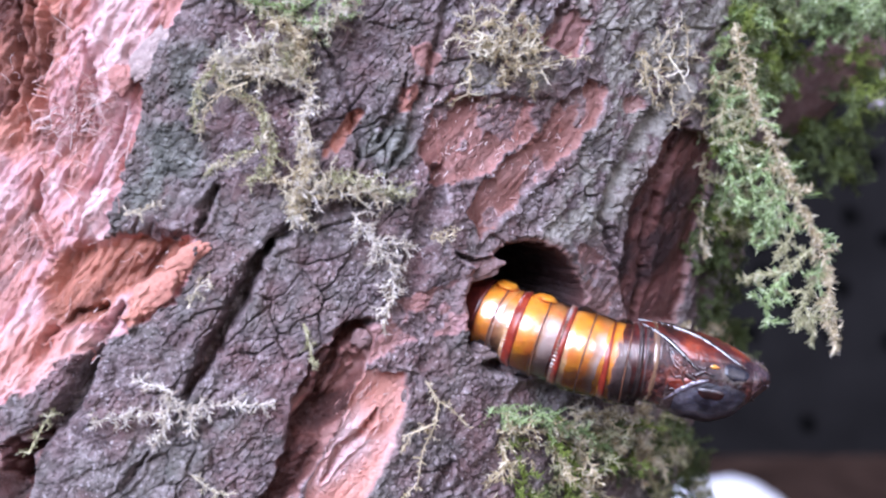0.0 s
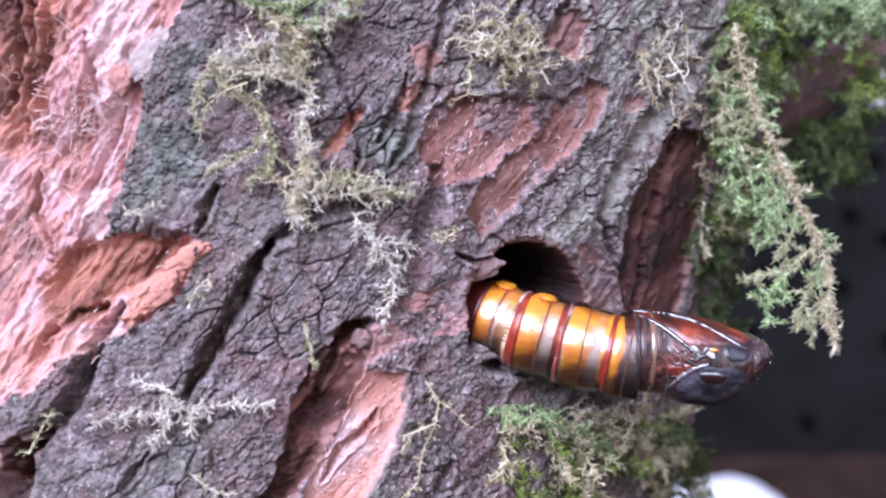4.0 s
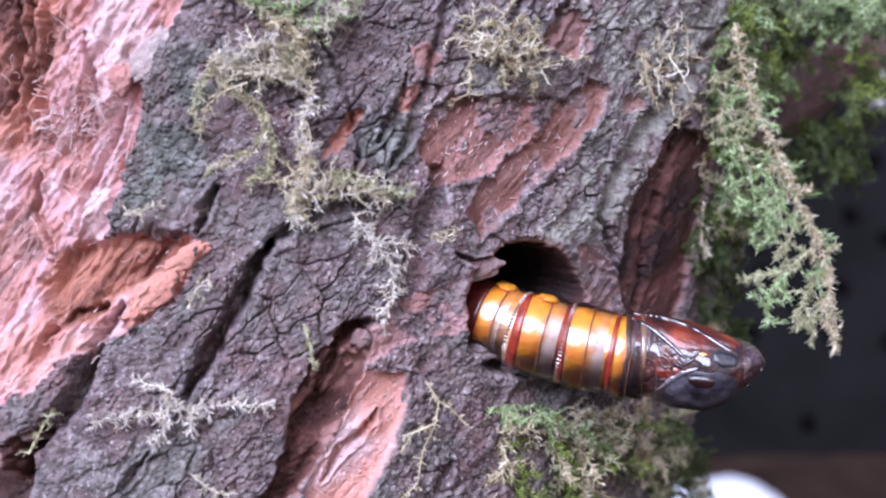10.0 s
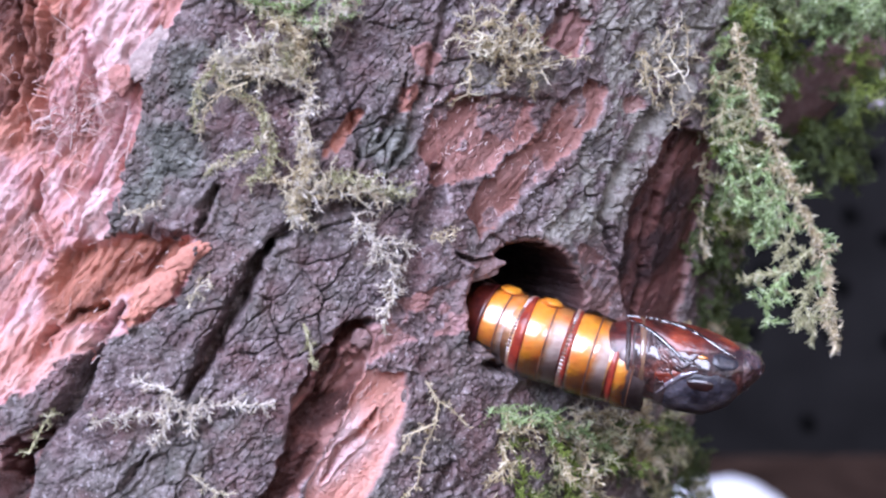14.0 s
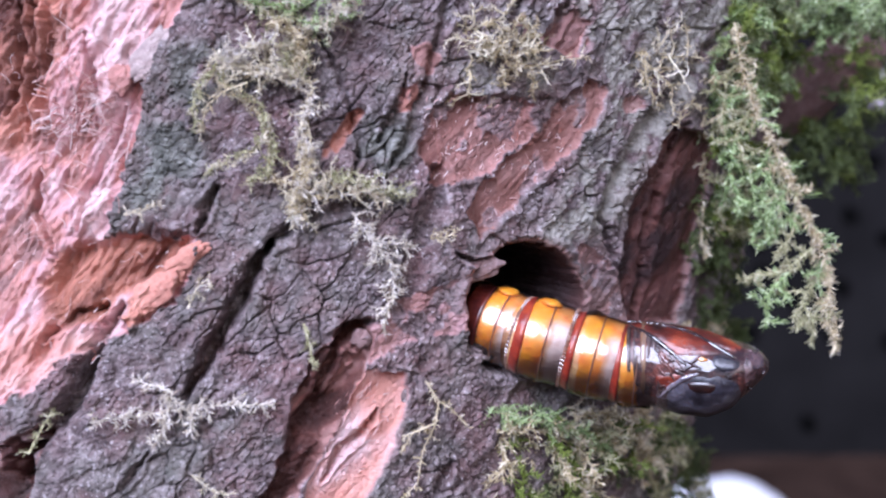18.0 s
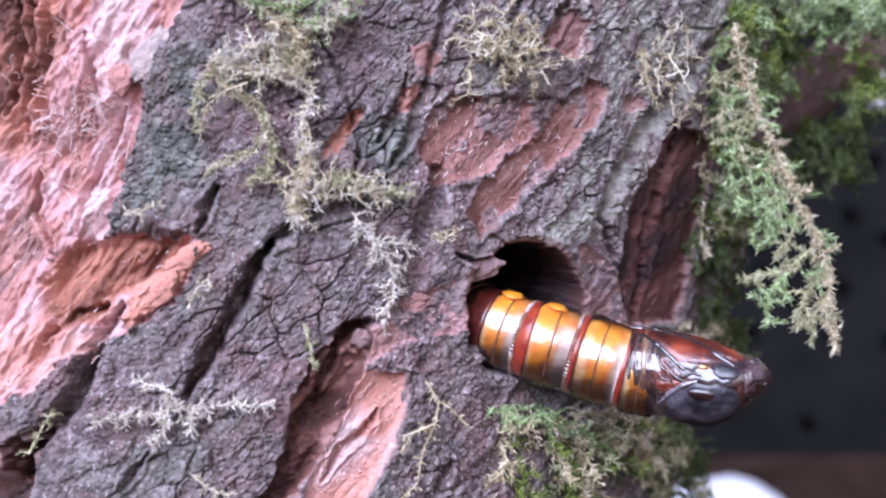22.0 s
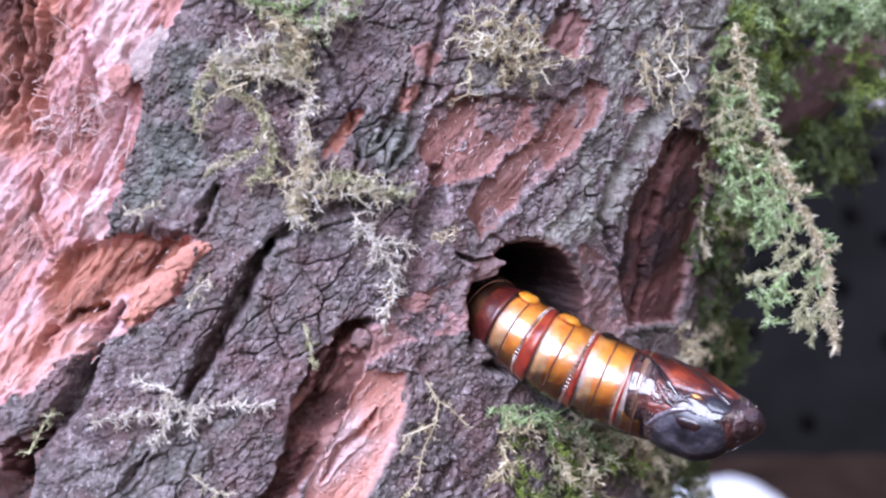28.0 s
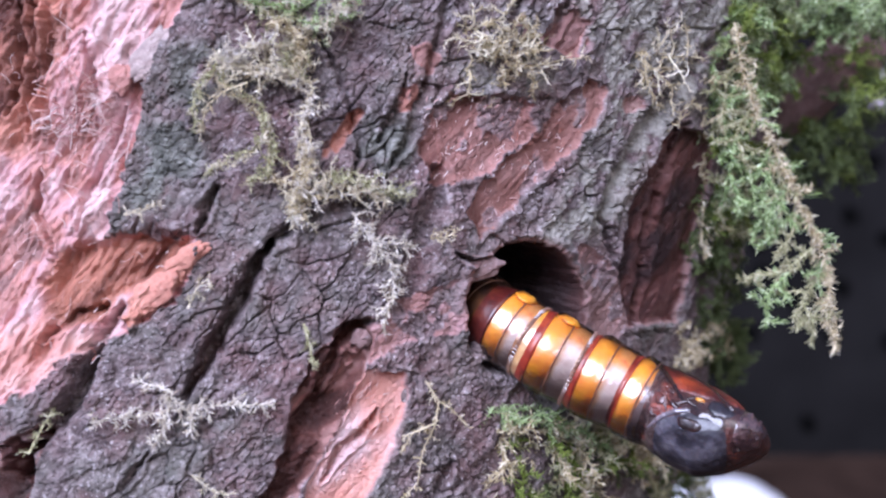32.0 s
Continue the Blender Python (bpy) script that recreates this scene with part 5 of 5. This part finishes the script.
def pupa_rows(keys):
    """Poses of the fore part, the rings and the flesh. keys: seconds, u and v of the head's tip, turn in degrees, swing to the viewer, stretch 0 to 1."""
    rows = [[] for _ in range(1 + len(RINGS) + len(FLESH))]
    home = Matrix.Translation(PUPA_AT).inverted()

    def frame_at(p, way, roll=0.0):
        z = Vector(way).normalized()
        x = (Vector((0, 0, 1)) - z * z.z).normalized()
        y = z.cross(x)
        m = Matrix((x, y, z)).transposed().to_4x4()
        m.translation = p
        return home @ m @ Matrix.Rotation(radians(-roll), 4, "Z")

    for t, tu, tv, turn, swing, stretch in keys:
        roll = float(np.interp(t, (0, 20, 28, 30, 31, 32), (0, 2, 12, 15, 23, 28)))
        g, s = radians(turn - 4.2 * min(1.0, stretch / 0.57)), radians(swing)
        way = np.array([math.cos(g) * math.cos(s), -math.sin(s), -math.sin(g) * math.cos(s)])
        tip = spot(tu, tv, 0.2325 - 0.030 * math.sin(s))
        joint = tip - way * 227 * U
        rows[0].append((t, frame_at(joint, way, roll)))
        pts = [spot(glide(FRONTS, t, 2 * k + 1), glide(FRONTS, t, 2 * k + 2), d) for k, d in enumerate(joint[1] + np.array((0.0046, 0.0028, 0.0012, 0.0)) - math.sin(s) * np.array((0.0, 0.001, 0.003, 0.0055)))]
        # the edges that show lie on the near side of the rings
        sides = np.gradient(np.array(pts + [pts[-1] + way * 60 * U]), axis=0)[:4]
        for k, (side, girth) in enumerate(zip(sides, (69, 71, 72, 70))):
            side = side / np.linalg.norm(side)
            near = np.array([0.0, -1.0, 0.0]) + side * side[1]
            near /= np.linalg.norm(near)
            pts[k] = pts[k] - np.array([near[0], 0.0, near[2]]) * girth * U
        first = pts[0]
        step = (pts[1] - pts[0]) / np.linalg.norm(pts[1] - pts[0])
        into = step + np.array([0.0, -0.22, -0.06])
        into /= np.linalg.norm(into)
        deep = into + np.array([0.0, -0.9, -0.1])
        deep /= np.linalg.norm(deep)
        pts = [first - into * 74 * U - deep * 130 * U, first - into * 74 * U] + pts + [pts[-1] + way * 90 * U]
        pts = np.array(pts)
        # a smooth line through the fronts
        knots = np.concatenate([[0], np.cumsum(np.linalg.norm(np.diff(pts, axis=0), axis=1))])
        tangents = np.gradient(pts, knots, axis=0)
        curve = []
        for k in range(len(pts) - 1):
            span = knots[k + 1] - knots[k]
            for f in np.linspace(0, 1, 40, endpoint=False):
                a, b, c, d = 2 * f ** 3 - 3 * f ** 2 + 1, f ** 3 - 2 * f ** 2 + f, 3 * f ** 2 - 2 * f ** 3, f ** 3 - f ** 2
                curve.append(a * pts[k] + b * span * tangents[k] + c * pts[k + 1] + d * span * tangents[k + 1])
        curve = np.array(curve)
        run = np.concatenate([[0], np.cumsum(np.linalg.norm(np.diff(curve, axis=0), axis=1))])

        def along(x, lean):
            p, q = (np.array([np.interp(y, run, curve[:, i]) for i in range(3)]) for y in (x, x - lean * U))
            return frame_at(p, p - q)

        for k in range(len(RINGS)):
            front = run[40 * (k + 1)]
            rows[1 + k].append((t, along(front, 40)))
            creep = glide(CREEP, t, k) if k else 0.0
            rows[1 + len(RINGS) + k].append((t, along(front + (FLESH[k][1] + creep) * U, 60)))
    return rows


def motions():
    first = [(0.0, 1354, 669, 8.0, 0, 0.0), (1.0, 1354, 675, 8.5, 0, 0.0), (1.5, 1357, 663, 6.5, 1, 0.02), (2.0, 1359, 649, 4.5, 1, 0.04), (3.0, 1359, 635, 2.5, 2, 0.05), (5.5, 1358, 617, 0.6, 2, 0.06), (6.5, 1355, 608, -0.4, 3, 0.07), (9.0, 1354, 611, 0.0, 3, 0.08), (9.3, 1354, 613, 0.2, 3, 0.09)]
    second = [(9.5, 1348, 636, 3.8, 5, 0.18), (10.0, 1346, 641, 4.6, 5, 0.20), (12.0, 1346, 645, 5.0, 5, 0.20), (14.5, 1346, 651, 5.6, 6, 0.22), (16.5, 1349, 700, 12.0, 7, 0.30)]
    third = [(17.0, 1351, 694, 11.0, 8, 0.32), (17.5, 1355, 669, 6.8, 9, 0.34), (18.0, 1355, 646, 2.8, 10, 0.36), (18.5, 1354, 656, 4.6, 10, 0.37), (19.0, 1353, 672, 7.0, 11, 0.38), (19.5, 1354, 682, 8.6, 11, 0.42), (20.5, 1355, 678, 8.2, 12, 0.45), (22.0, 1360, 669, 6.6, 13, 0.50), (22.5, 1359, 660, 5.0, 13, 0.50)]
    fourth = [(23.0, 1356, 668, 6.4, 13, 0.52), (23.5, 1356, 680, 8.6, 14, 0.55), (25.0, 1358, 681, 8.8, 14, 0.60), (25.5, 1363, 678, 8.0, 15, 0.62), (27.5, 1354, 741, 17.0, 18, 0.86)]
    fifth = [(28.0, 1349, 754, 19.0, 19, 0.92), (28.5, 1346, 764, 20.5, 19, 0.94), (29.5, 1349, 760, 19.6, 20, 0.95), (30.5, 1351, 752, 18.2, 21, 0.95), (31.0, 1353, 752, 18.0, 22, 0.95), (31.5, 1354, 767, 19.6, 24, 0.98), (32.0, 1356, 788, 22.0, 27, 1.0)]
    for part, rows in zip([FORE] + RINGS + [band for band, _ in FLESH], pupa_rows(first + second + third + fourth + fifth)):
        walk(part, rows)


motions()
